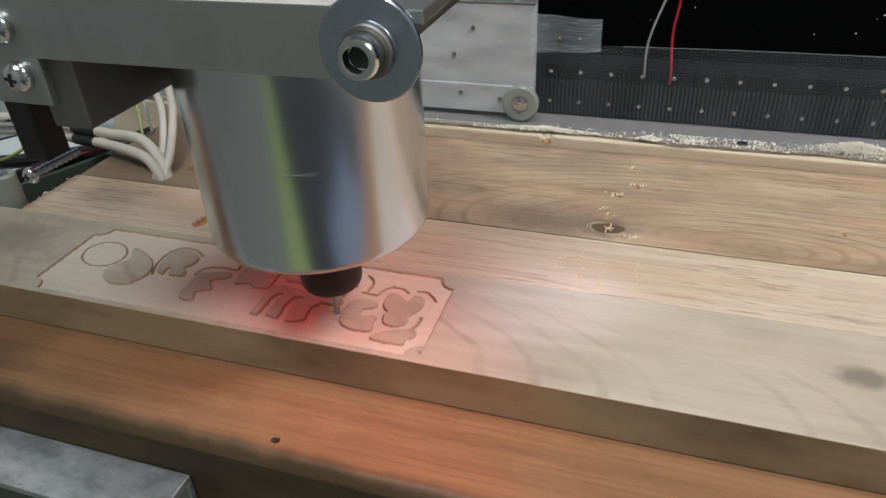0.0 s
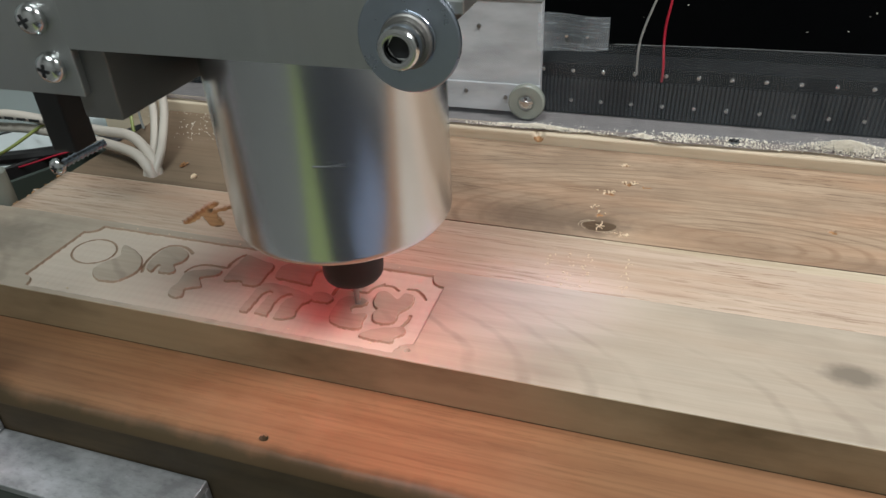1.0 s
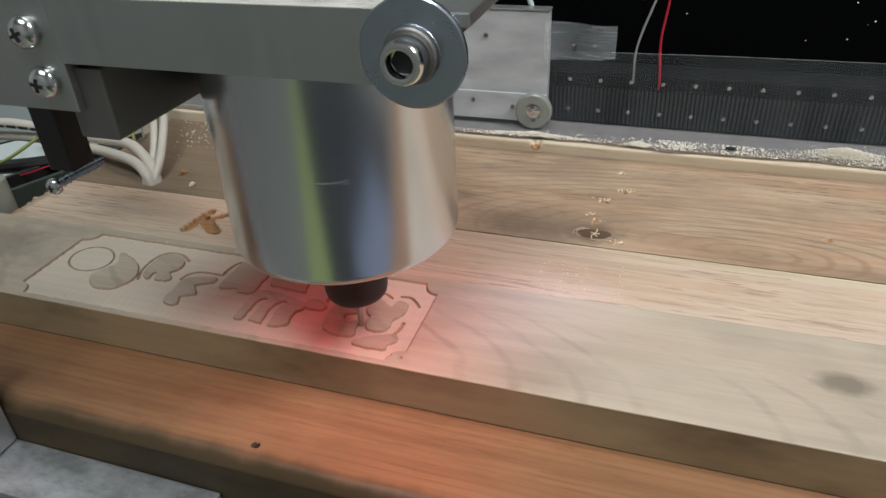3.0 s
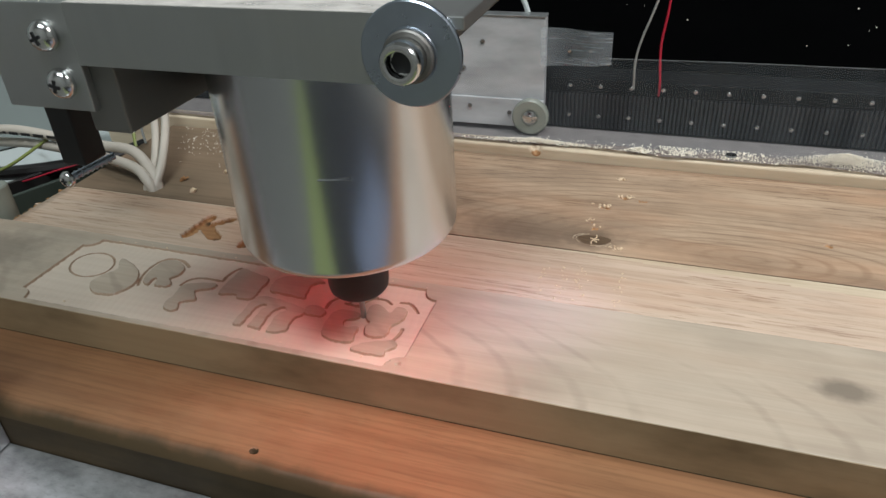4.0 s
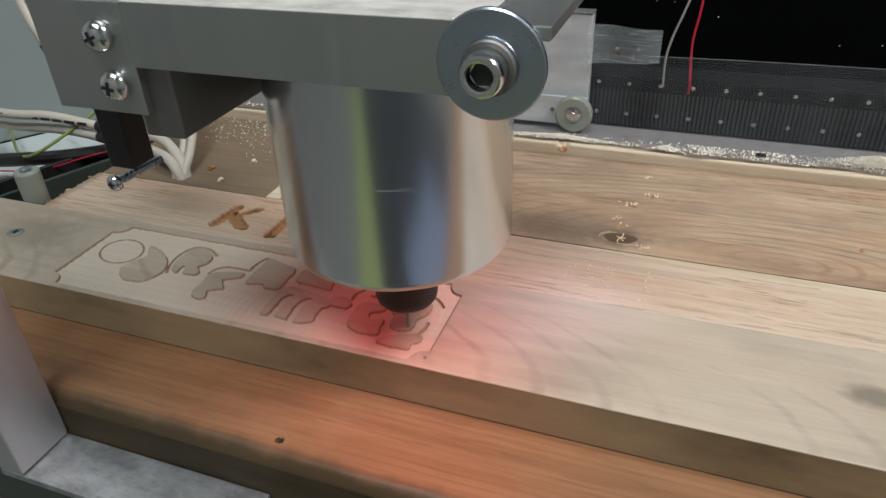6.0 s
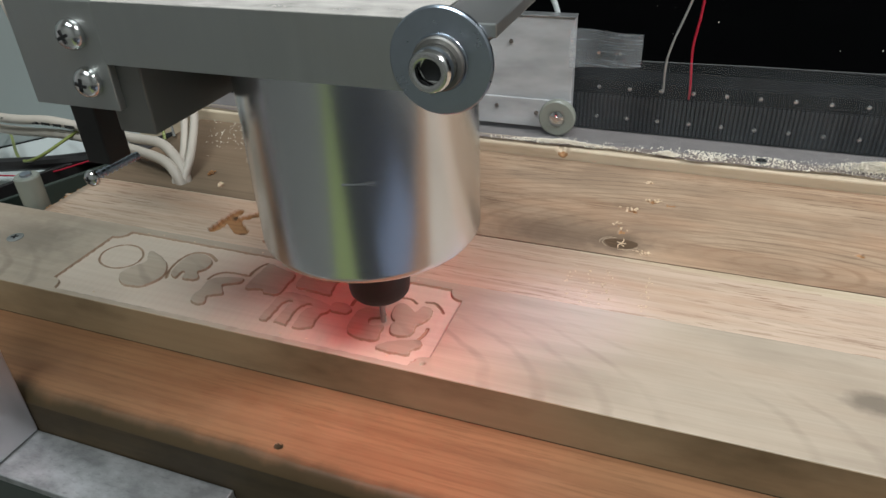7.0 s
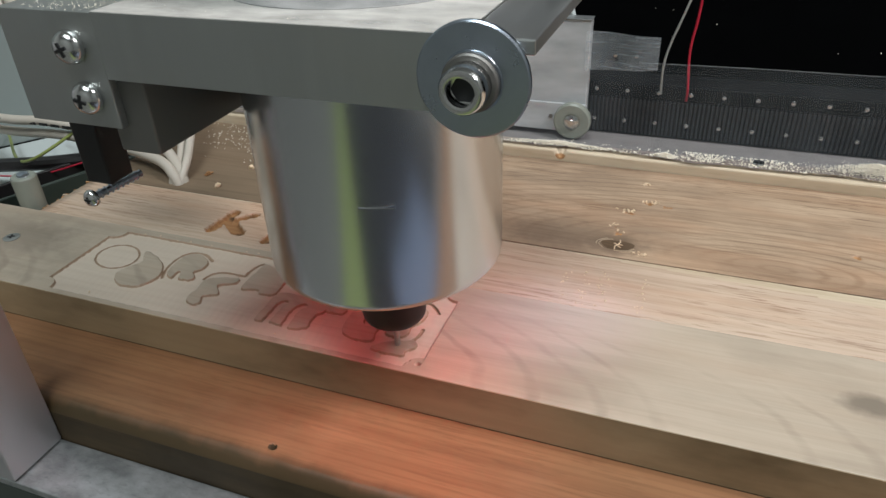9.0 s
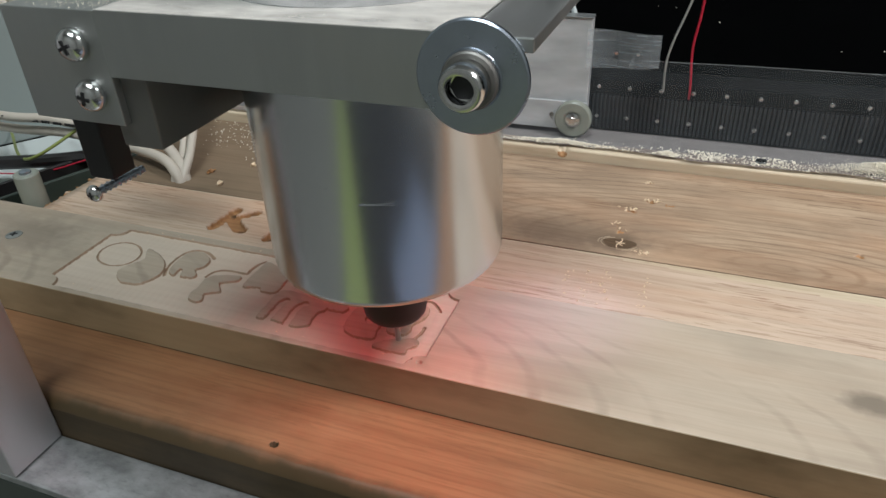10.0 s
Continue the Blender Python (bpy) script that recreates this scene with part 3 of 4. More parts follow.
def plate_field(X, Y):
    """Signed distances in mm: the milled field and the islands left standing in it."""
    x, y = X * 1000, Y * 1000
    x0, x1, y0, y1 = (v * 1000 for v in PLATE)
    rect = np.maximum(np.maximum(x0 - x, x - x1), np.maximum(y0 - y, y - y1))
    for cx, cy in ((x0, y0), (x1, y0), (x0, y1), (x1, y1)):
        rect = np.maximum(rect, 6.6 - np.hypot(x - cx, y - cy))
    near = np.full(X.shape, 1e3)
    for outline in (
        [(-157.1, 11.9), (-156.3, 9.2), (-151.5, 4.5), (-146.9, 3.6), (-141.1, 4.4), (-137.9, 7.7), (-136.1, 12.5), (-136.7, 17.1), (-140.9, 23.3), (-149, 28.5), (-156.6, 30.4), (-152.3, 22.4), (-154.8, 17.5)],
        [(-134.2, 18.1), (-135.8, 26.3), (-134.8, 33.4), (-130.1, 35.6), (-124.4, 34), (-120.7, 30.1), (-120.4, 25.4), (-122.5, 22), (-119.2, 18.3), (-120.6, 16.1), (-126.2, 15.6), (-127.8, 19.8), (-129.9, 20.1), (-129.7, 15.1)],
        [(-111.2, 2.2), (-113.1, 5.9), (-112.6, 11.1), (-113.6, 16.6), (-111.7, 20.2), (-106, 22.6), (-99.5, 23.8), (-98.2, 21.4), (-100.7, 19), (-105.1, 16.5), (-101.8, 12.2), (-101.8, 10.1), (-106.6, 7.5), (-105, 3), (-106.9, 1.2)],
        [(-93.9, 17.6), (-85.9, 18.8), (-84, 16.7), (-77.3, 17.8), (-77.3, 25), (-77.8, 33.2), (-85, 35.4), (-93.8, 37.6), (-94.5, 32.5), (-94.9, 25.2)],
        [(-72.6, 25.1), (-65.7, 24.5), (-55.6, 23.7), (-55.8, 26.7), (-56.7, 32.3), (-54.8, 35.6), (-51.9, 37), (-56.7, 39.3), (-68.8, 37.9), (-74.4, 32.4)],
        [(-75.9, 0.3), (-76.3, 8.3), (-76.6, 15.4), (-74.1, 20.5), (-62.5, 19.8), (-51.4, 16.8), (-50.6, 13), (-52.6, 10.3), (-52.4, 5.2), (-52.3, 1.8), (-57.5, -0.6), (-64.6, 0.3), (-70.1, 0.6)],
        [(-50, 14.4), (-46.6, 13.8), (-42.8, 14.2), (-41.6, 17.4), (-46.5, 20.4), (-51.2, 19)],
        [(-38.5, 18), (-39.1, 11.4), (-38, 5.9), (-35.7, 2.8), (-31.1, 1.3), (-23.7, 2.1), (-24, 7.2), (-24.7, 12), (-29.2, 10.2), (-31.4, 12.2), (-31.2, 14.6), (-27.1, 16.7), (-27.2, 19.9), (-34.2, 21)],
        [(-24.9, 26.4), (-25.1, 21.4), (-23.2, 17.1), (-21.2, 15.4), (-21.8, 12.1), (-20, 8.1), (-16.7, 7.3), (-12.7, 8.2), (-11.2, 11.6), (-11.8, 14.9), (-9.6, 18.7), (-8.5, 23.4), (-10.1, 27.7), (-14.1, 28.1), (-15.3, 23.6), (-19.3, 26.5), (-22.3, 27.6)],
        [(-21.4, -2.1), (-18.9, 2.6), (-7.7, 7.2), (-5.1, 3.7), (-8.1, 0.7), (-9.2, -2.4)],
    ):
        near = np.minimum(near, polygon(x, y, rounded(outline)))
    for line, r in (  # the two slots of the three-legged letter
        ([(-70.8, -0.5), (-70.7, 6.8), (-70.9, 12.1), (-69.7, 14.1)], 1.5),
        ([(-61.5, 0.1), (-62.7, 8.4), (-62, 12.7), (-60.3, 14.1)], 1.5),
    ):
        near = np.maximum(near, -stroke(x, y, line, r))
    groove = np.abs(oval(x, y, -168, 23.6, 11.6, 9.4, -0.35)) - 0.30
    for line, r in (  # narrow dark-lined grooves added to draw the letters' dark arcs
        ([(-134.6, 14.8), (-137.4, 21.1), (-138.3, 27.6), (-137.1, 34.3), (-133, 37.4), (-126.5, 37), (-120.6, 33.5)], 0.55),
        ([(-115.2, 19.8), (-114.1, 23.7), (-110.1, 26.6), (-104.6, 27.1), (-99.5, 27)], 0.55),
        ([(-98.2, 27.2), (-98.3, 31), (-97.2, 36.3), (-95.5, 38.3)], 0.6),
        ([(-43.4, 21), (-43.4, 25.3), (-40.7, 29.2)], 0.6),
        ([(-35.5, 25.6), (-30.1, 25.2), (-28.7, 29), (-25.2, 33.1)], 0.5),
        ([(-25.6, 31.9), (-21.3, 32.4), (-17.6, 30.1)], 0.5),
        ([(-14, 32.1), (-10.3, 32.4), (-6.8, 29.8), (-4.6, 27.2)], 0.55),
        ([(-34.9, 26.7), (-34.6, 32.3), (-36.7, 36.1), (-39, 37.7)], 0.5),
        ([(-36.6, 25.9), (-29.7, 25.6)], 0.4),
        ([(-8.1, 8.2), (-6.9, 12.2), (-7, 15.6)], 0.6),
        ([(-5.9, -6.8), (-4.6, -4.4)], 0.5),
    ):
        groove = np.minimum(groove, stroke(x, y, rounded(line, False), r))
    wob = 0.22 * np.sin(x * 0.9 + 0.7 * np.sin(y * 0.8)) + 0.15 * np.sin(y * 1.3 + x * 0.6)
    return rect + 0.2 * wob, near + 0.5 * wob, groove + 0.25 * wob


def board_top(X, Y):
    rect, isl, groove = plate_field(X, Y)
    step = lambda d: (lambda u: u * u * (3 - 2 * u))(np.clip(d / 0.30 + 0.5, 0, 1))
    cut = step(-rect) * step(isl)
    z = T - 0.0011 * cut - 0.0008 * step(-groove)
    z -= 0.00012 * np.clip(np.sin(X * 1900 + 1.2 * np.sin(Y * 300)), -0.5, 1) * cut * 0.3
    corner = np.hypot((X + 0.0008) * 1000, (Y + 0.0052) * 1000) - 1.2
    z -= 0.0014 * np.clip(-corner / 0.5, 0, 1)
    edge = np.clip((Y - BOARD_Y0) / 0.0007, 0, 1)
    z -= (0.0003 + 0.00015 * np.sin(X * 310) * np.sin(X * 97 + 1)) * (1 - edge) ** 2
    return z


def board_slot(X, Y, Z):
    inner = Y > BOARD_Y0 + 0.0012
    rect, isl, groove = plate_field(X, Y)
    # Walls and grooves take the darker tone as painted shade.
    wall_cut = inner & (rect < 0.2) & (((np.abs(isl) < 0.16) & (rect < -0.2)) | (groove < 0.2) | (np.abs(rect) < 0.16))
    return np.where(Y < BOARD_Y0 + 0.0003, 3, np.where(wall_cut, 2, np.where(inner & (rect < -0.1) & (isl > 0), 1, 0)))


BOARD_Y0, BOARD_Y1 = -0.0108, 0.0475
xs = np.concatenate([fine(-0.44, -0.19, 0.02), fine(-0.19, 0.006, 0.00024), fine(0.006, 0.86, 0.02)])
ys = np.concatenate([fine(BOARD_Y0, BOARD_Y1, 0.00024), [BOARD_Y1]])
board = carved_board("engraved_board", xs, ys, 0.0, board_top, board_slot, [M_BOARD, M_FRESH, M_CUT_SHADE, M_EDGE_SHADED])
tagged(board, "pale softwood board being engraved with raised letters in a milled field", "board")


def flat_screw(x, y, z, r):
    s = tagged(part("wood_screw", lathe([(0, -0.004), (r * 0.5, -0.004), (r, -0.0002), (r, 0.0003), (r * 0.8, 0.0006), (0, 0.0006)], 24), M_ALU, None, "", True), "countersunk screw holding the engraved board down", "screw")
    bm = box(-r * 0.45, r * 0.45, -r * 0.10, r * 0.10, 0.0004, 0.0008, 0)
    box(-r * 0.10, r * 0.10, -r * 0.45, r * 0.45, 0.0004, 0.0009, 0, bm=bm)
    part("cross_recess", bm, M_NUT, s)
    s.matrix_basis = pose(x, y, z, 0, 0, 30)


flat_screw(-0.2324, 0.0206, T, 0.0040)

# ---- planks behind it ----


def plank_top(X, Y):
    x, y = X * 1000, Y * 1000
    k = np.minimum(stroke(x, y, [(-140, 59), (-138, 77)], 3.4), np.minimum(stroke(x, y, [(-137, 67), (-126, 78)], 2.9), stroke(x, y, [(-134, 67), (-124, 60)], 3.6)))
    n = np.minimum(stroke(x, y, [(-106, 57), (-106, 75)], 3.4), np.minimum(stroke(x, y, [(-105, 75), (-92, 61)], 3.4), stroke(x, y, [(-89, 60), (-91, 77)], 3.0)))
    d = np.minimum(k, n) + 0.35 * np.sin(x * 1.1) * np.sin(y * 0.9) + 0.25 * np.sin(y * 1.9)
    z = T - 0.0008 - 0.0030 * np.clip(-d / 0.8, 0, 1)
    return z - 0.0004 * (np.clip(1 - (Y - 0.0482) / 0.0012, 0, 1))


def plank_slot(X, Y, Z):
    return np.where(Z < T - 0.0018, 1, np.where(Y > 0.0895 - 0.0062 * np.clip((X - 0.03) / 0.13, 0, 1), 2, 0))


xs = np.concatenate([fine(-0.243, -0.15, 0.006), fine(-0.15, -0.08, 0.0003), fine(-0.08, 0.86, 0.02)])
ys = np.concatenate([fine(0.0482, 0.0897, 0.0003), [0.0899]])
plank = carved_board("pine_plank", xs, ys, 0.0, plank_top, plank_slot, [M_PINE, M_PIT, M_SAP, M_PINE])
tagged(plank, "pinkish pine plank with dark test letters cut into it", "plank")
rng = random.Random(11)
for i in range(26):  # splintered end of the plank
    y = 0.049 + 0.04 * i / 26
    bm = box(-0.243 - rng.uniform(0.0008, 0.0042), -0.2425, y, y + rng.uniform(0.0008, 0.0016), T - rng.uniform(0.004, 0.012), T - 0.001 - rng.uniform(0, 0.002), 0)
    part("splinter", bm, M_PIT if i % 3 else M_PINE, plank)


def old_top(X, Y):
    x, y = X * 1000, Y * 1000
    z = np.full(X.shape, T - 0.0006)
    for cx, cy, a, b, dep in ((56.5, 101.5, 2.6, 1.8, 0.5), (57.5, 134.6, 3.0, 1.9, 1.3), (66, 146.5, 3.2, 1.7, 1.3), (74, 145, 3.0, 1.2, 1.2), (62, 168, 3.0, 1.2, 1.0), (55, 112, 2.0, 1.6, 1.2), (158, 121, 1.8, 1.8, 1.5), (53, 118, 1.2, 1.0, 0.8)):
        wob = 1 + 0.35 * np.sin(3 * np.arctan2(y - cy, x - cx) + cx)
        z -= dep * 0.001 * np.clip(1.5 - 1.5 * np.hypot((x - cx) / a, (y - cy) / b) * wob, 0, 1)
    return z


def knot_slot(X, Y, Z):
    return np.where(Z < T - 0.0011, 1, 0)


xs = np.concatenate([fine(-0.1145, 0.0, 0.02), fine(0.0, 0.17, 0.0007), fine(0.17, 0.86, 0.02)])
ys = np.concatenate([fine(0.0904, 0.18, 0.0007), [0.1848]])
old = carved_board("weathered_board", xs, ys, 0.0, old_top, knot_slot, [M_OLD, M_PIT, M_OLD])
tagged(old, "weathered brown board with a dark knot and nail marks", "board")


def knot(parent, x, y, a, b):
    """A dark knot, set flush, with pale rims and a star crack packed with dust."""
    def flat(outline, z0, z1):
        bm = bmesh.new()
        up = [bm.verts.new((u, w, z1)) for u, w in outline]
        dn = [bm.verts.new((u, w, z0)) for u, w in outline]
        bm.faces.new(up)
        for i in range(len(up)):
            j = (i + 1) % len(up)
            bm.faces.new((dn[i], dn[j], up[j], up[i]))
        return bm

    ring = lambda k, n=28: [(x + k * a * (1 + 0.12 * math.sin(3 * t)) * math.cos(t), y + k * b * (1 + 0.1 * math.sin(2 * t + 1)) * math.sin(t)) for t in (2 * math.pi * i / n for i in range(n))]
    part("knot", flat(ring(1.0), T - 0.003, T - 0.00055), M_KNOT, parent, "dark brown knot")
    for k, t0, t1 in ((1.12, 1.9, 3.9), (1.30, 2.1, 3.4), (1.10, 4.6, 6.0), (1.32, 4.9, 5.8)):
        pts = [(x + k * a * math.cos(t), y + k * b * math.sin(t), T - 0.0005) for t in np.linspace(t0, t1, 7)]
        part("pale_rim", tube(pts, 0.00013, 6, 3), M_SAP, parent)
    bm = bmesh.new()
    for ang, ln in ((80, 1.0), (-100, 0.9), (10, 0.55), (150, 0.45), (-50, 0.6)):
        c, s = math.cos(radians(ang)), math.sin(radians(ang))
        mid = (x + c * ln * b * 0.5 + 0.0006 * s, y + s * ln * b * 0.5, T - 0.0003)
        tube([(x, y, T - 0.0003), mid, (x + c * ln * b, y + s * ln * b, T - 0.0004)], 0.00028, 6, 3, bm)
    part("crack_filling", bm, M_CHIP, parent, "pale dust packed in the knot's star crack")


M_KNOT = wood("knot_wood", (0.15, 0.095, 0.055), (0.09, 0.055, 0.03), (0.06, 0.04, 0.025), (0.3, 0.2, 0), 160, 0.7, 0.5, 0.6, 1.0, 3.0)
knot(old, 0.0563, 0.1012, 0.0075, 0.0045)
tagged(chip_mesh("wood_chips", 60, lambda g: (lambda c: (c[0] + g.gauss(0, 0.0022), c[1] + g.gauss(0, 0.0011), T - 0.0006))(g.choice(((0.0575, 0.135), (0.066, 0.147), (0.062, 0.168), (0.054, 0.114), (0.053, 0.119), (0.066, 0.096)))), 0.0010, M_CHIP, 21), "pale fibres torn up round old nail marks", "wood chips", kind="stuff")

dusty = tagged(part("dusty_board", box(-0.2415, -0.1302, 0.0905, 0.1846, 0.0, T - 0.0008, 0.0005), M_DUSTY), "dusty brown board strewn with wood chips", "board")
cross = thing("cross_piece", "pale grooved wooden cross piece between two boards", "board")
part("cross_body", box(-0.1297, -0.1215, 0.0905, 0.1846, 0.0, T - 0.0004, 0.0004), M_SAP, cross)
part("groove_floor", box(-0.1215, -0.1185, 0.0905, 0.1846, 0.0, T - 0.0030, 0.0002), M_DUSTY, cross)
part("cross_lip", box(-0.1185, -0.1150, 0.0905, 0.1846, 0.0, T - 0.0004, 0.0004), M_SAP, cross)

# rear strip board, a little higher, with a notch and a nail hole
rear = thing("rear_board", "pale pine strip board along the rear rail", "board")


def rear_top(X, Y):
    worn = np.array([0.0004 + 0.0006 * noise.noise((x * 35, 0.7, 0)) + 0.0005 * noise.noise((x * 160, 3.3, 0)) for x in X[0]])
    z = T + 0.0058 - 0.0014 * np.clip(1 - (Y - 0.1852) / np.clip(worn, 0.0003, 1)[None, :], 0, 1) ** 1.3
    torn = np.hypot((X - 0.0108) / 0.0034, (Y - 0.1857) / 0.0024) * (1 + 0.25 * np.sin(5 * np.arctan2(Y - 0.1857, X - 0.0108)))
    return z - 0.0042 * np.clip(1.25 - torn, 0, 1)


rear_body = carved_board("board_body", np.concatenate([fine(-0.30, -0.02, 0.004), fine(-0.02, 0.2, 0.0007), fine(0.2, 0.87, 0.01)]), np.concatenate([fine(0.1852, 0.1895, 0.0004), [0.1925, 0.1960]]), 0.0, rear_top, lambda X, Y, Z: np.where(Z < T + 0.0030, 1, 0), [M_SAP, M_PIT, M_SAP])
rear_body.parent = rear
part("base_strip", box(-0.30, 0.86, 0.1961, 0.262, 0.0, T + 0.0056, 0.0004), M_BASE, rear, "grey-brown dusty base strip")


# ---- the black rear rail ----
rail = thing("rear_rail", "black ribbed guide rail with two rows of bright rivets", "rail", (0, 0.2185, 0))
part("rail_body", box(-0.32, 0.6, 0.0006, 0.022, T + 0.0058, 0.0560, 0.0008), M_RAIL, rail)
bm = bmesh.new()
for i in range(250):
    x = -0.05 + i * 0.00235
    box(x, x + 0.00125, -0.0006, 0.0012, 0.0262, 0.0470, 0, bm=bm)
tagged(part("rail_ribs", bm, M_RIB, rail), kind="stuff")
rivet_mesh = None
for row, z in ((0, 0.0519), (1, 0.0338)):
    for i in range(22):
        x = 0.0063 + i * 0.01755 - (0.0 if row == 0 else 0.0002)
        if rivet_mesh is None:
            ob = part("rivet", lathe([(0, 0), (0.0013, 0), (0.0012, 0.0005), (0.0007, 0.0009), (0, 0.001)], 12), M_CHROME, rail, "", True)
            rivet_mesh = ob.data
        else:
            ob = new("rivet", rivet_mesh)
            ob.parent = rail
        ob.matrix_basis = facing_front(x, -0.0005, z)


# ---- clear film guard, wavy at its foot ----
def film_guard():
    t = thing("film_guard", "clear plastic film guard, dusty and wavy at its foot", "film")
    foot_rows, sheet_rows = [], []
    foot_bm, sheet_bm = bmesh.new(), bmesh.new()
    for i in range(226):
        x = -0.34 + i * 0.004
        lip = 0.1865 + 0.0032 * noise.noise((x * 16, 1.1, 0)) + 0.0012 * noise.noise((x * 55, 4.1, 0))
        foot = 0.1945 + 0.034 * max(0, x) * 0.9
        top = 0.0738 + 0.0014 * noise.noise((x * 9, 7.7, 0))
        lift = 0.0010 + 0.0009 * noise.noise((x * 30, 2.2, 0))
        low = [(lip, T + 0.0063 + max(0.0, lift)), (lip * 0.5 + foot * 0.5, T + 0.0063), (foot - 0.001, T + 0.0066)]
        high = [(foot - 0.0009, T + 0.0067), (foot + 0.001, T + 0.0085), (foot + 0.002, T + 0.013), (foot + 0.0035 + 0.0008 * noise.noise((x * 12, 0, 3)), 0.055), (foot + 0.0045 + 0.0012 * noise.noise((x * 7, 0, 9)), top)]
        foot_rows.append([foot_bm.verts.new((x, y, z)) for y, z in low])
        sheet_rows.append([sheet_bm.verts.new((x, y, z)) for y, z in high])
    for bm, rows in ((foot_bm, foot_rows), (sheet_bm, sheet_rows)):
        for a, b in zip(rows, rows[1:]):
            for k in range(len(a) - 1):
                bm.faces.new((a[k], b[k], b[k + 1], a[k + 1]))
        bmesh.ops.solidify(bm, geom=list(bm.faces), thickness=0.0002)
    part("foot_strip", foot_bm, M_FILM_D, t, "dusty film lying on the board", True)
    rim = [r[-1].co.copy() for r in sheet_rows[97::6]]
    part("upright_sheet", sheet_bm, M_FILM, t, "clear upright film", True)
    # Thin grey tube drawn as the highlight on the film's upper edge.
    part("edge_highlight", tube(rim, 0.00014, 6, 2), M_FILM_E, t, "pale line added as the highlight along the cut edge of the film", True)
    return t


film_guard()


def pile(cx, cy, z, a, b, h):
    def place(g):
        r, t = abs(g.gauss(0, 0.48)), g.uniform(0, 6.283)
        r *= 1 + 0.3 * math.sin(3 * t + cx * 900)
        return cx + a * r * math.cos(t), cy + b * r * math.sin(t), z + h * max(0, 1 - r) * g.random()
    return place


FZ = T + 0.0072
foot_screw = thing("foot_screw", "bright pan-head screw holding the film's foot down", "screw", (0.1162, 0.1931, T + 0.0058))
part("head", lathe([(0, 0), (0.0034, 0), (0.0034, 0.0014), (0.0028, 0.0024), (0.0014, 0.0029), (0, 0.0030)], 24), M_CHROME, foot_screw, "", True)
bm = box(-0.0016, 0.0016, -0.0003, 0.0003, 0.0026, 0.0031, 0)
box(-0.0003, 0.0003, -0.0016, 0.0016, 0.0026, 0.00312, 0, bm=bm)
part("cross_recess", bm, M_NUT, foot_screw)
tagged(chip_mesh("sawdust_pile", 4500, pile(0.172, 0.1955, FZ, 0.026, 0.0085, 0.006), 0.0005, M_DUST, 1), "heap of pale sawdust on the film's foot", "sawdust", kind="stuff")
tagged(chip_mesh("sawdust_pile", 3000, pile(0.010, 0.1900, FZ, 0.034, 0.0026, 0.0024), 0.0006, M_DUST, 2), "ridge of pale sawdust on the film's foot", "sawdust", kind="stuff")
tagged(chip_mesh("sawdust_pile", 520, pile(0.068, 0.1890, FZ, 0.008, 0.0024, 0.0024), 0.0008, M_DUST, 3), "small heap of pale sawdust on the film's foot", "sawdust", kind="stuff")
tagged(chip_mesh("sawdust_dusting", 900, lambda g: (g.choice((g.uniform(0.0, 0.2), g.gauss(0.088, 0.006), g.gauss(0.118, 0.012))), g.uniform(0.187, 0.199), FZ), 0.0007, M_DUST, 5), "loose sawdust on the film's foot", "sawdust", kind="stuff")
tagged(chip_mesh("sawdust_pile", 420, pile(-0.135, 0.1915, FZ, 0.06, 0.0035, 0.003), 0.0011, M_DUST, 6), "ridge of pale sawdust on the film's foot", "sawdust", kind="stuff")
tagged(chip_mesh("wood_chips", 600, lambda g: (g.gauss(-0.165, 0.025), min(0.1845, 0.184 - abs(g.gauss(0, 0.019))), T - 0.0006), 0.0006, M_DUST, 7), "pale wood chips strewn on the dusty board", "wood chips", kind="stuff")
tagged(chip_mesh("wood_chips", 70, lambda g: (g.choice((0.040, 0.048, 0.056, 0.072)) + g.gauss(0, 0.0012), g.uniform(0.050, 0.078), T - 0.0009), 0.0008, M_CHIP, 8), "small splinters raised along cuts in the pine plank", "wood chips", kind="stuff")
tagged(chip_mesh("wood_chips", 20, lambda g: (g.uniform(-0.19, 0.0), g.choice((0.0440, 0.0445, -0.006)) + g.gauss(0, 0.0008), T), 0.0006, M_CHIP, 9), "milling crumbs along the engraved field", "wood chips", kind="stuff")
for cx, cy, n in ((-0.180, 0.112, 9), (-0.165, 0.100, 10), (-0.160, 0.126, 10)):
    tagged(chip_mesh("crumb", n, pile(cx, cy, T - 0.0006, 0.002, 0.0016, 0.001), 0.0022, M_PIT if n == 9 else M_CHIP, n + int(cx * -1000)), "crumb of wood on the dusty board", "crumb")

# ---- wires behind the film ----
tagged(part("red_wire", tube([(0.0765, 0.2125, 0.140), (0.0747, 0.212, 0.0995), (0.0727, 0.212, 0.0788), (0.0743, 0.213, 0.0571), (0.0742, 0.2168, 0.0490)], 0.00065), M_RED, None, "", True), "thin red wire hanging behind the film guard", "wire")
tagged(part("grey_wire", tube([(0.080, 0.2125, 0.140), (0.0677, 0.212, 0.0992), (0.0621, 0.212, 0.0812), (0.0599, 0.213, 0.0687), (0.0600, 0.2168, 0.0520)], 0.0006), M_GREY, None, "", True), "thin grey wire hanging behind the film guard", "wire")


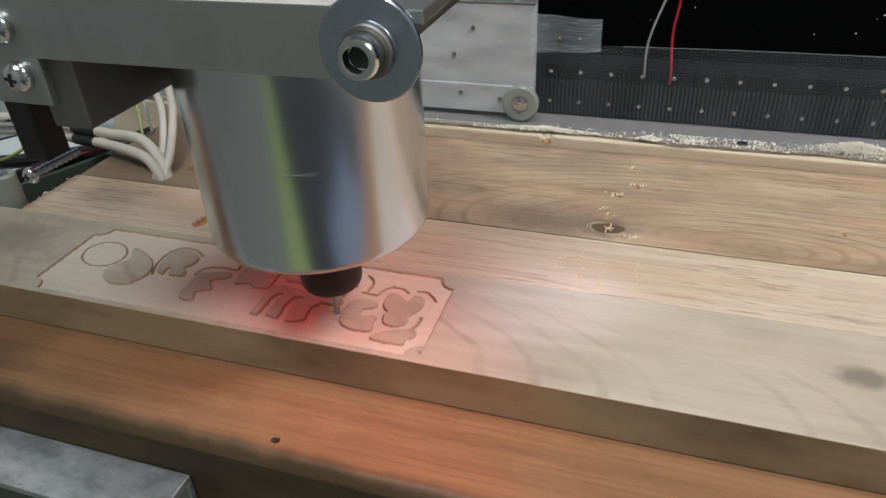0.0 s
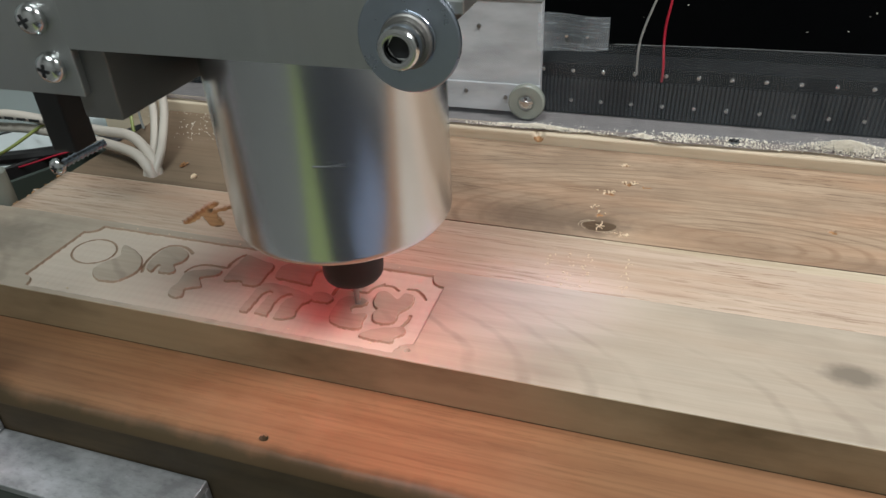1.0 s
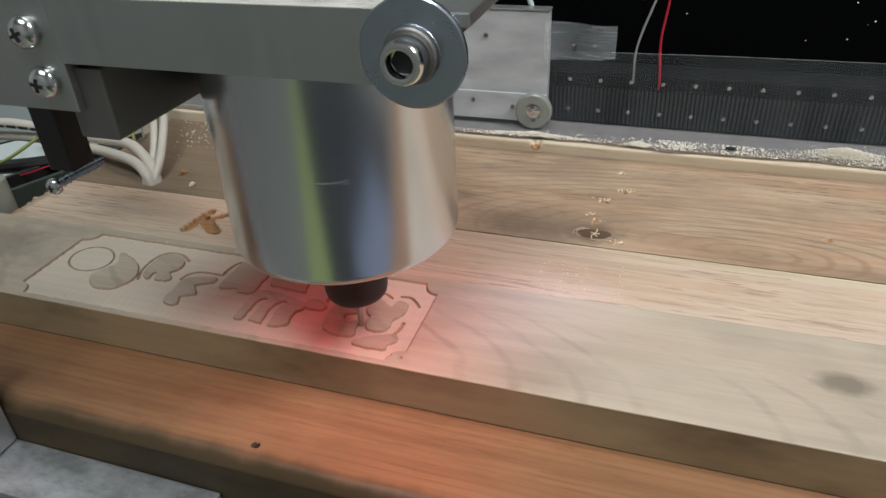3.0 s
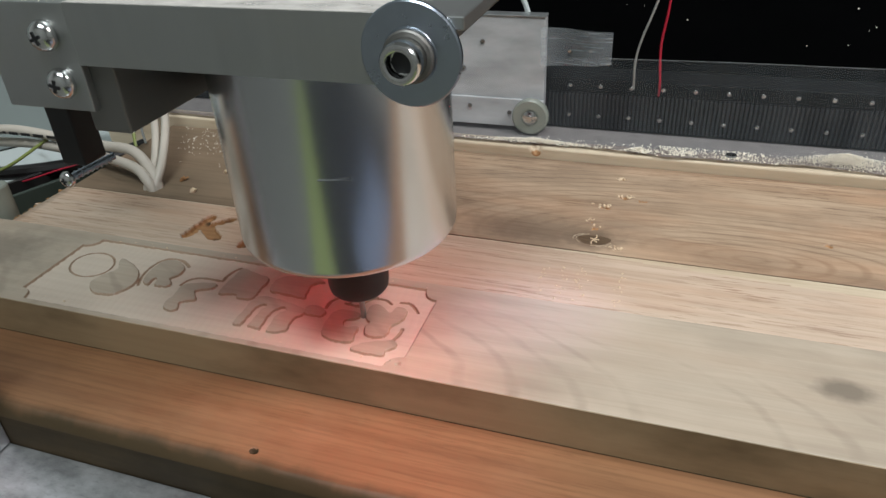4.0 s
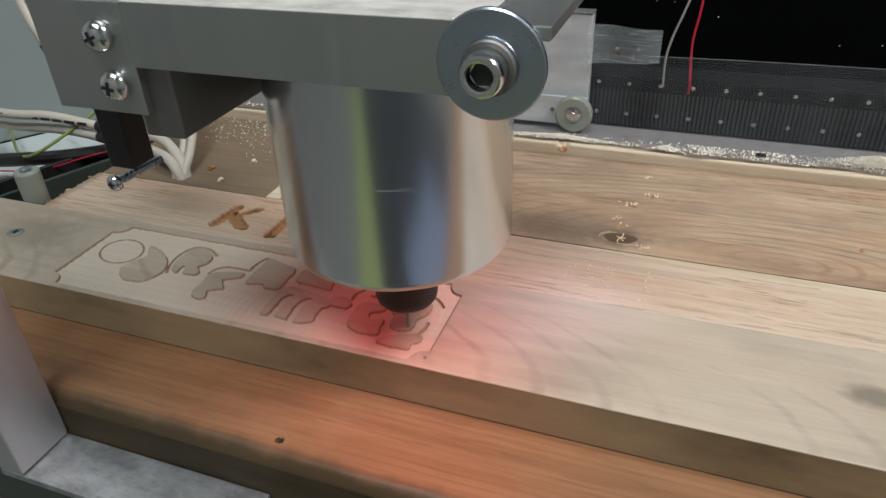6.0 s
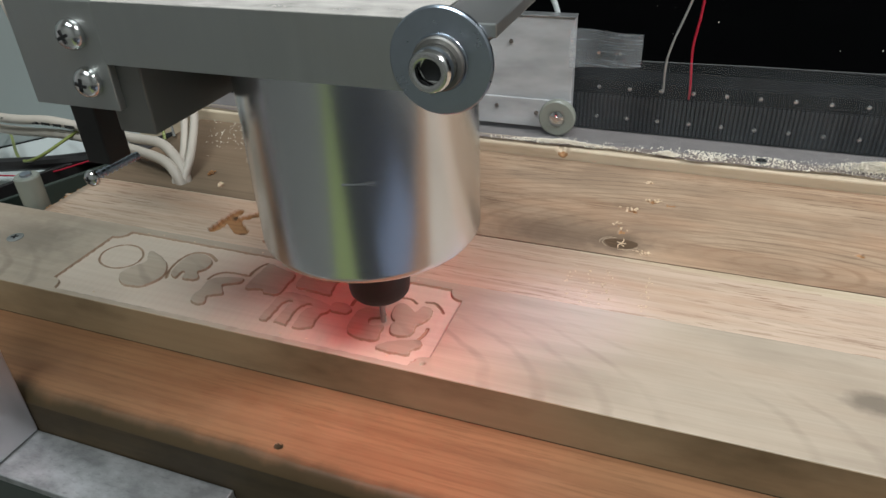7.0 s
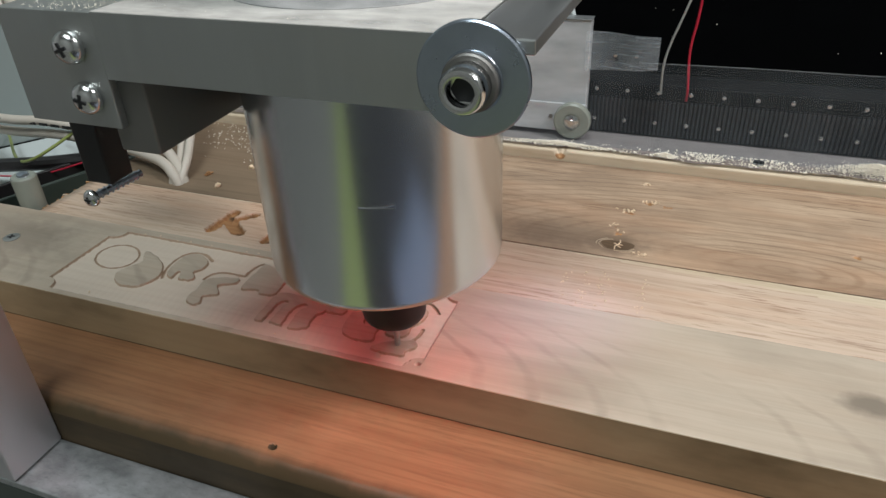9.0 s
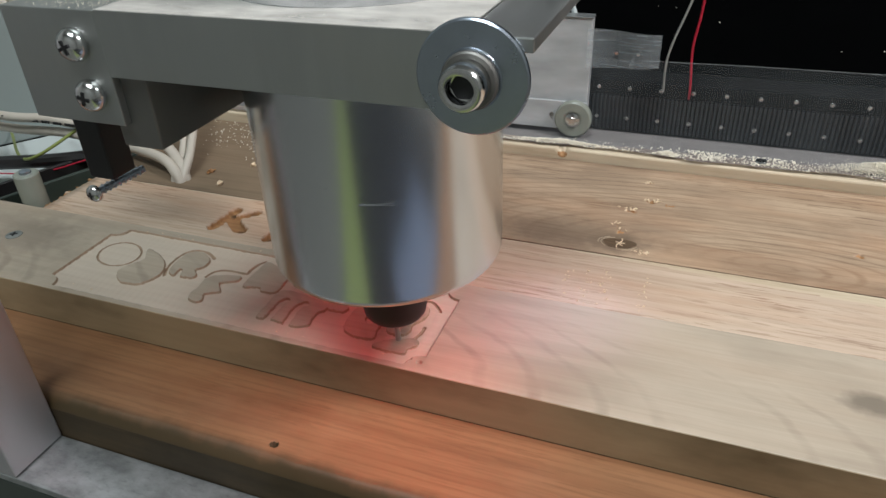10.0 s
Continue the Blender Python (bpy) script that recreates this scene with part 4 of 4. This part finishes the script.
# ---- rear end truck of the gantry ----
def rear_truck():
    """Origin at the wheel's centre line, x = 0, floor z = 0."""
    t = thing("gantry_rear_truck", "hazy clear acrylic gantry end plate with a guide wheel", "gantry plate")
    part("end_plate", box(-0.085, 0.0065, 0.0035, 0.0105, 0.0275, 0.0925, 0.0005), M_ACRYL, t, "hazy clear acrylic plate")
    part("lower_strip", box(-0.085, 0.0072, 0.0012, 0.0032, 0.0280, 0.0450, 0.0003), M_ACRYL, t, "milky lower strip")
    w = part("wheel", lathe([(0, -0.003), (0.0095, -0.003), (0.0108, -0.0022), (0.0108, 0.0012), (0.0098, 0.0020), (0.0052, 0.0020), (0.0048, 0.0014), (0.0, 0.0014)], 40), M_NYLON, t, "milky plastic guide wheel", True)
    w.matrix_basis = facing_front(0, -0.002, 0.0362)
    h = part("hub", lathe([(0, 0.001), (0.0042, 0.001), (0.0042, 0.0022), (0.0030, 0.0030), (0.0019, 0.0032), (0.0017, 0.0045), (0, 0.0047)], 24), M_CHROME, w, "bright axle screw", True)
    for x, z in ((-0.0135, 0.0368), (-0.038, 0.0395), (-0.042, 0.062), (-0.030, 0.078)):
        b = part("bolt", lathe([(0, 0), (0.0013, 0), (0.0012, 0.0008), (0, 0.0010)], 12), M_DARKMETAL, t, "", True)
        b.matrix_basis = facing_front(x, 0.0012 if z < 0.045 else 0.0035, z)
    part("edge_trim", box(-0.085, 0.0068, 0.0030, 0.0110, 0.0925, 0.0935, 0.0003), M_FLANGE, t, "rough-sawn bright top edge")
    bm = bmesh.new()
    rows = []
    for i in range(13):
        x = 0.0050 + 0.0395 * i / 12
        rows.append([bm.verts.new((x, -0.0015 + 0.0018 * math.sin(i * 0.5), z)) for z in (0.0662 + 0.00028 * i, 0.0775, 0.0885 - 0.0001 * i)])
    for a, b in zip(rows, rows[1:]):
        for k in range(2):
            bm.faces.new((a[k], b[k], b[k + 1], a[k + 1]))
    bmesh.ops.solidify(bm, geom=list(bm.faces), thickness=0.0004)
    part("film_flap", bm, clear_film("cloudy_film_strip", 0.26, (0.66, 0.72, 0.76), 0.15, 30.0, (1.5, 1, 22)), t, "clear film flap taped to the plate", True)
    for x in (0.0215, 0.0330):
        b = part("film_rivet", lathe([(0, 0), (0.0012, 0), (0.0010, 0.0008), (0, 0.0010)], 12), M_CHROME, t, "", True)
        b.matrix_basis = facing_front(x, -0.0018, 0.0765)
    part("white_cable", tube([(-0.030, 0.012, 0.125), (-0.014, 0.012, 0.108), (-0.006, 0.013, 0.094), (0.0, 0.014, 0.062)], 0.0016), M_WHITE, t, "white cable looping over the plate", True)
    return t


truck = rear_truck()


# ---- front leg of the gantry ----
def front_leg():
    """Origin at the leg's right edge, on the beam's front face."""
    t = thing("gantry_front_leg", "brushed aluminium gantry leg on an angle foot", "gantry leg")
    part("leg_plate", box(-0.012, 0.0, -0.0235, 0.0, -0.0195, 0.150, 0.0006), M_ALU_B, t, "brushed aluminium upright plate")
    part("foot_flange", box(-0.012, 0.0965, -0.0235, 0.0, -0.0235, -0.0200, 0.0005), M_FLANGE, t, "worn aluminium foot flange")
    part("foot_web", box(-0.012, 0.0965, -0.0030, 0.0, -0.0440, -0.0236, 0.0004), M_FLANGE, t)
    part("foot_rail", box(-0.35, 0.0965, -0.0235, -0.0205, -0.0400, -0.0236, 0.0004), M_GREEN, t, "dark green lower rail")
    return t


leg = front_leg()


# ---- spindle unit: origin at the cutter's tip ----
def spindle_unit():
    t = thing("milling_spindle", "round steel milling spindle in a grey aluminium clamp", "spindle")
    R = 0.0400
    prof = [(0, 0.0462), (0.0150, 0.0462), (0.0375, 0.0463), (0.0390, 0.0468), (0.0398, 0.0480), (R, 0.0495), (R, 0.170), (0.039, 0.171), (0, 0.171)]
    part("body", lathe(prof, 128), M_SPINDLE, t, "turned bright steel spindle body", True)
    part("nose", lathe([(0, 0.036), (0.0098, 0.036), (0.0098, 0.0463), (0, 0.0463)], 40), M_NUT, t, "black spindle nose", True)
    part("collet_nut", lathe([(0, 0.0165), (0.0040, 0.0165), (0.0044, 0.0158), (0.0094, 0.0158), (0.0107, 0.0163), (0.0116, 0.0175), (0.0120, 0.0195), (0.0121, 0.0215), (0.0121, 0.0385), (0.0114, 0.0392), (0, 0.0392)], 48), M_NUT, t, "black collet nut", True)
    ring = part("light_ring", lathe([(0.0225, 0.0452), (0.0335, 0.0452), (0.0338, 0.0455), (0.0338, 0.0462), (0.0225, 0.0462), (0.0225, 0.0452)], 64), M_NUT, t, "thin dark ring that holds small red lights", True)
    lens = None
    for i in range(12):
        if lens is None:
            led = part("red_light", lathe([(0, 0), (0.0019, 0), (0.0020, 0.0003), (0.0020, 0.0008), (0, 0.0008)], 12), M_LED, ring, "small glowing red light")
            lens = led.data
        else:
            led = new("red_light", lens)
            led.parent = ring
        led.matrix_basis = pose(0.028 * math.cos(i * math.pi / 6), 0.028 * math.sin(i * math.pi / 6), 0.0445)
    part("cutter", lathe([(0, 0.0), (0.0010, 0.0), (0.00115, 0.0004), (0.00115, 0.0085), (0.00155, 0.0105), (0.00155, 0.0165), (0, 0.0165)], 20), M_ALU, t, "thin steel milling cutter", True)
    # clamp: a block and a wider top plate, both bored for the spindle; the left end is drawn down
    def bored(x0, x1, y0, y1, z0, z1, n=64):
        bm = bmesh.new()
        ring, rim = [], []
        for i in range(n):
            a = 2 * math.pi * (i + 0.5) / n
            c, s = math.cos(a), math.sin(a)
            k = min((x1 if c > 0 else -x0) / max(abs(c), 1e-6), (y1 if s > 0 else -y0) / max(abs(s), 1e-6))
            ring.append(((R + 0.0002) * c, (R + 0.0002) * s))
            rim.append((k * c, k * s))
        for cx, cy in ((x0, y0), (x1, y0), (x0, y1), (x1, y1)):
            i = min(range(n), key=lambda q: (rim[q][0] - cx) ** 2 + (rim[q][1] - cy) ** 2)
            rim[i] = (cx, cy)
        lay = lambda pts, z: [bm.verts.new((x, y, z)) for x, y in pts]
        a0, a1, b0, b1 = lay(ring, z0), lay(ring, z1), lay(rim, z0), lay(rim, z1)
        for i in range(n):
            j = (i + 1) % n
            bm.faces.new((a1[i], a1[j], b1[j], b1[i]))
            bm.faces.new((a0[i], b0[i], b0[j], a0[j]))
            bm.faces.new((b0[i], b1[i], b1[j], b0[j]))
            bm.faces.new((a0[i], a0[j], a1[j], a1[i]))
        return bm

    part("clamp_block", bored(-0.0510, 0.0480, -0.0525, 0.0440, 0.1195, 0.1368), M_ALU, t, "grey milled aluminium clamp block")
    # Whitish layer laid over the metal so the top looks lit from above.
    part("lit_top_layer", bored(-0.0508, 0.0478, -0.0523, 0.0438, 0.13685, 0.13700), M_TOP_LIGHT, t, "thin pale film that brightens the lit top of the clamp")
    part("clamp_ear", box(0.0482, 0.0635, -0.0525, 0.0440, 0.1335, 0.1368, 0.0004), M_ALU, t, "aluminium ear of the clamp")
    def on_top(g):
        while True:
            x, y = g.uniform(-0.078, 0.047), g.uniform(-0.0515, -0.028)
            if math.hypot(x, y) > R + 0.001 and (y < -0.040 or x > -0.05) and g.random() < 0.25 + 0.75 * abs(noise.noise((x * 40, y * 60, 0))):
                return x, y, 0.1368
    dust = chip_mesh("sawdust", 1500, on_top, 0.00024, M_DUST, 31)
    dust.parent = t
    tagged(dust, "pale sawdust on top of the clamp", kind="stuff")
    part("scratch", box(-0.0030, 0.0075, -0.0003, 0.0001, -0.00012, 0.00012, 0), M_CHROME, t, "bright scratch").matrix_basis = pose(0.0140, -0.03755, 0.0830, 0, 2, 20)
    part("scratch", box(-0.0016, 0.0016, -0.0003, 0.0001, -0.00015, 0.00015, 0), M_CHROME, t, "bright scratch").matrix_basis = pose(0.0010, -0.0400, 0.0870, 0, -35, 1)
    part("clamp_end", box(-0.0832, -0.0511, -0.0525, -0.0380, 0.1055, 0.1368, 0.0003), M_ALU, t, "aluminium clamp end plate")
    part("mounting_plate", box(-0.0795, 0.0300, 0.0445, 0.0560, 0.110, 0.200, 0.0008), M_ALU, t, "aluminium mounting plate")
    w = part("washer", lathe([(0.0034, 0), (0.0123, 0), (0.0127, 0.0004), (0.0127, 0.0013), (0.0123, 0.0017), (0.0068, 0.0017), (0.0066, 0.0020), (0.0034, 0.0020), (0.0034, 0)], 64), M_ZINC, t, "large bluish zinc washer", True)
    w.matrix_basis = facing_front(0.0505, -0.0526, 0.1278)
    w2 = part("spring_washer", lathe([(0.0034, 0), (0.0062, 0), (0.0064, 0.0004), (0.0064, 0.0012), (0.0060, 0.0016), (0.0034, 0.0016), (0.0034, 0)], 40), M_DARKMETAL, t, "small dark washer", True)
    w2.matrix_basis = facing_front(0.0505, -0.0546, 0.1278)
    b = part("cap_bolt", lathe([(0, 0.0), (0.0049, 0.0), (0.0051, 0.0003), (0.0051, 0.0048), (0.0046, 0.0056), (0.0037, 0.0058), (0.0031, 0.0056), (0.0030, 0.0030), (0, 0.0026)], 40), M_CHROME, t, "bright socket cap bolt", True)
    b.matrix_basis = facing_front(0.0505, -0.0562, 0.1278)
    s = part("socket", lathe([(0, 0.0031), (0.0029, 0.0031), (0.0029, 0.0034), (0, 0.0033)], 6), M_NUT, b, "dark hexagon socket")
    pan_screw(t, -0.0602, -0.0526, 0.1277, 0.0046, tilt=20)
    pan_screw(t, -0.0592, -0.0526, 0.1140, 0.0046, tilt=-12)
    return t


spindle = spindle_unit()


# ---- the slide behind it: block, stop and stop screw; origin under the cutter's tip at z = 0 ----
def slide_unit():
    t = thing("spindle_slide", "dark metal slide block with a black stop and screw", "machine slide")
    part("slide_block", box(-0.0560, -0.0425, -0.0500, 0.090, 0.1150, 0.1360, 0.0006), M_DARKMETAL, t, "grey metal slide block")
    part("stop_block", box(-0.0832, -0.0735, -0.0420, -0.032, 0.0975, 0.1235, 0.0006), M_BLACK, t, "black plastic end stop")
    part("stop_back", box(-0.0680, -0.0560, -0.030, 0.0, 0.1150, 0.1320, 0.0004), M_DARKMETAL, t)
    pan_screw(t, -0.0820, -0.0430, 0.0925, 0.0029)
    th = part("screw_thread", tube([(-0.0820, -0.0430, 0.0925), (-0.0800, -0.036, 0.0932), (-0.077, -0.026, 0.0940)], 0.0013, 10, 3), M_ZINC, t, "threaded shank", True)
    bm = bmesh.new()
    for i in range(9):
        f = i / 9
        lathe([(0.0012, -0.0004), (0.0017, 0.0), (0.0012, 0.0004)], 12, bm, pose(-0.0818 + 0.0046 * f, -0.042 + 0.016 * f, 0.0926 + 0.0013 * f, 90, 0, -15))
    part("thread_ridges", bm, M_ZINC, th)
    for k in (0, 1):
        o = Vector((0.0042 * k, 0.002 * k, 0.001 * k))
        pts = [Vector(p) + o for p in ((-0.205, 0.050, 0.180), (-0.190, 0.032, 0.148), (-0.1825, 0.028, 0.126), (-0.1756, 0.028, 0.108), (-0.1700, 0.028, 0.097), (-0.155, 0.030, 0.090), (-0.120, 0.030, 0.100), (-0.066, 0.010, 0.120))]
        cable = part("supply_cable", tube(pts, 0.0023, 12), M_CABLE, t, "cream supply cable", True)
        part("sleeve", tube([Vector((-0.1772, 0.028, 0.1120)) + o, Vector((-0.1735, 0.028, 0.1035)) + o], 0.0028, 12, 2), M_BLACK, cable, "black shrink sleeve")
    return t


slide = slide_unit()

# ---- cables, channel and standoff at the far left end ----


def left_cable(points, radius, label):
    c = tagged(part("cream_cable", tube(points, radius, 14), M_CABLE, None, "", True), label, "cable", "cream cables at the bed's end")
    return c


c1 = left_cable([(-0.46, 0.135, 0.032), (-0.3485, 0.12, 0.0335), (-0.304, 0.12, 0.0355), (-0.2645, 0.12, 0.0325), (-0.236, 0.117, 0.0325), (-0.212, 0.113, 0.033), (-0.196, 0.106, 0.026), (-0.190, 0.1015, 0.0200), (-0.188, 0.099, 0.0135)], 0.0030, "cream sheathed cable with black print and sleeve")
part("sleeve", tube([(-0.2660, 0.1202, 0.0326), (-0.2480, 0.1185, 0.0322)], 0.0036, 14, 2), M_BLACK, c1, "black shrink sleeve")
bm = bmesh.new()
rng = random.Random(3)
x = -0.352
while x < -0.272:
    w = rng.uniform(0.0012, 0.0026)
    box(x, x + w, 0.1166, 0.1172, 0.0335, 0.0352, 0, bm=bm)
    x += w + rng.choice((0.0006, 0.0006, 0.003))
part("print_bars", bm, M_INK, c1, "small black printed marks")
c2 = left_cable([(-0.46, 0.14, 0.020), (-0.358, 0.125, 0.0225), (-0.30, 0.122, 0.026), (-0.2645, 0.118, 0.0265), (-0.232, 0.112, 0.0272), (-0.205, 0.104, 0.027), (-0.193, 0.0985, 0.0218), (-0.188, 0.0965, 0.0135)], 0.0030, "cream sheathed cable bending down behind the plank")
part("sleeve", tube([(-0.2650, 0.1181, 0.0265), (-0.2480, 0.1150, 0.0268)], 0.0036, 14, 2), M_BLACK, c2, "black shrink sleeve")
left_cable([(-0.26, 0.20, 0.040), (-0.232, 0.170, 0.044), (-0.206, 0.138, 0.040), (-0.192, 0.112, 0.029), (-0.1895, 0.100, 0.0200), (-0.189, 0.098, 0.0135)], 0.0024, "cream cable drooping onto the dusty board")
left_cable([(-0.27, 0.19, 0.038), (-0.240, 0.166, 0.041), (-0.214, 0.138, 0.038), (-0.198, 0.113, 0.028), (-0.1945, 0.099, 0.0200), (-0.194, 0.097, 0.0135)], 0.0024, "cream cable drooping onto the dusty board")
tagged(part("yellow_green_wire", tube([(-0.40, 0.16, 0.0), (-0.32, 0.105, 0.012), (-0.285, 0.120, 0.030), (-0.265, 0.140, 0.045), (-0.245, 0.150, 0.040), (-0.235, 0.14, 0.022)], 0.0010), M_YELLOW, None, "", True), "thin yellow-green earth wire looping by the cables", "wire")
tagged(part("grey_wire", tube([(-0.36, 0.17, 0.0), (-0.30, 0.135, 0.02), (-0.275, 0.145, 0.046), (-0.250, 0.160, 0.044), (-0.236, 0.150, 0.02)], 0.0008), M_GREY, None, "", True), "thin grey wire looping by the cables", "wire")
tagged(part("red_wire", tube([(-0.37, 0.09, 0.004), (-0.31, 0.100, 0.006), (-0.27, 0.112, 0.016), (-0.245, 0.128, 0.020)], 0.0005), M_RED, None, "", True), "thin red wire along the cable channel", "wire")
tagged(part("black_cable", tube([(-0.36, 0.100, 0.006), (-0.30, 0.115, 0.010), (-0.262, 0.138, 0.012), (-0.245, 0.160, 0.014)], 0.0045), M_BLACK, None, "", True), "thick black cable along the cable channel", "cable")
chan = thing("cable_channel", "dark grey-green metal channel beside the bed", "channel", (-0.262, 0.105, 0.0))
chan.rotation_euler = (0, 0, radians(66))
part("channel_front", box(-0.075, 0.05, -0.006, -0.003, -0.03, 0.0165, 0.0005), M_GREEN, chan)
part("channel_floor", box(-0.075, 0.05, -0.0028, 0.030, -0.03, -0.026, 0.0005), M_GREEN, chan)
part("channel_back", box(-0.075, 0.05, 0.0302, 0.033, -0.03, 0.0105, 0.0005), M_BLACK, chan)
# Near-black box added to darken the open gap below the cables.
dark = tagged(part("gap_filler", box(-0.42, -0.275, 0.04, 0.30, -0.074, -0.012, 0.002), M_VOID), "black box added to fill the dark gap below the cables", "tray")
st = thing("standoff", "milky plastic standoff with a screw in its top", "standoff", (-0.2545, 0.0545, -0.03))
part("post", lathe([(0, 0), (0.0066, 0), (0.0066, 0.0640), (0.0060, 0.0648), (0, 0.0648)], 32), M_NYLON, st, "milky plastic post", True)
part("screw", lathe([(0, 0.0648), (0.0032, 0.0648), (0.0030, 0.0660), (0.0016, 0.0667), (0, 0.0668)], 20), M_ZINC, st, "zinc screw", True)


# ---- motion ----
TIP = [
    (0.0, -0.0411, 0.0103, 0.0172), (0.2, -0.0418, 0.0156, 0.0172), (0.3, -0.0423, 0.0204, 0.0172), (0.5, -0.0384, 0.0231, 0.0174),
    (0.7, -0.0344, 0.0239, 0.0172), (0.8, -0.0309, 0.0227, 0.0172), (1.0, -0.0303, 0.0171, 0.0172), (1.2, -0.0324, 0.0118, 0.0172),
    (1.3, -0.0322, 0.0085, 0.0172), (1.5, -0.0279, 0.0127, 0.0172), (1.7, -0.0232, 0.0073, 0.0172), (1.8, -0.0232, 0.0042, 0.0172),
    (2.0, -0.0270, 0.0045, 0.0168), (2.1, -0.0290, 0.0015, 0.0168), (2.2, -0.0321, 0.0009, 0.0172), (2.3, -0.0366, 0.0031, 0.0172),
    (2.4, -0.0364, 0.0009, 0.0221), (2.5, -0.0222, 0.0093, 0.0227), (2.6, -0.0234, 0.0110, 0.0208), (2.7, -0.0226, 0.0099, 0.0196),
    (3.8, -0.0228, 0.0129, 0.0174), (4.0, -0.0255, 0.0193, 0.0168), (4.2, -0.0265, 0.0199, 0.0172), (4.3, -0.0263, 0.0232, 0.0172),
    (4.5, -0.0230, 0.0301, 0.0168), (4.7, -0.0203, 0.0267, 0.0172), (4.8, -0.0197, 0.0235, 0.0172), (5.0, -0.0158, 0.0258, 0.0174),
    (5.2, -0.0114, 0.0301, 0.0172), (5.3, -0.0093, 0.0302, 0.0172), (5.5, -0.0092, 0.0222, 0.0174), (5.7, -0.0118, 0.0177, 0.0172),
    (5.8, -0.0123, 0.0156, 0.0172), (6.0, -0.0129, 0.0110, 0.0170), (6.2, -0.0184, 0.0102, 0.0168), (7.3, -0.0268, 0.0162, 0.0172),
    (7.5, -0.0275, 0.0152, 0.0172), (7.7, -0.0279, 0.0183, 0.0172), (7.8, -0.0299, 0.0162, 0.0172), (8.0, -0.0303, 0.0132, 0.0168),
    (8.2, -0.0250, 0.0140, 0.0172), (8.3, -0.0248, 0.0159, 0.0172), (8.5, -0.0280, 0.0181, 0.0168), (8.7, -0.0168, 0.0166, 0.0176),
    (8.8, -0.0134, 0.0075, 0.0178), (9.0, -0.0126, 0.0033, 0.0173), (9.5, -0.0122, 0.0036, 0.0170), (10.0, -0.0135, 0.0046, 0.0168),
]


def motions():
    walk(spindle, [(t, pose(x, y, z)) for t, x, y, z in TIP])
    walk(slide, [(t, pose(x, y, 0)) for t, x, y, z in TIP])
    # the gantry's two ends follow the slide along x, the rear one a little less, the front one a little more
    walk(truck, [(t, pose(0.0228 + 0.765 * x, 0.205, 0)) for t, x, y, z in TIP])
    walk(leg, [(t, pose(-0.1268 + 1.18 * x, -0.0524, 0)) for t, x, y, z in TIP])


motions()
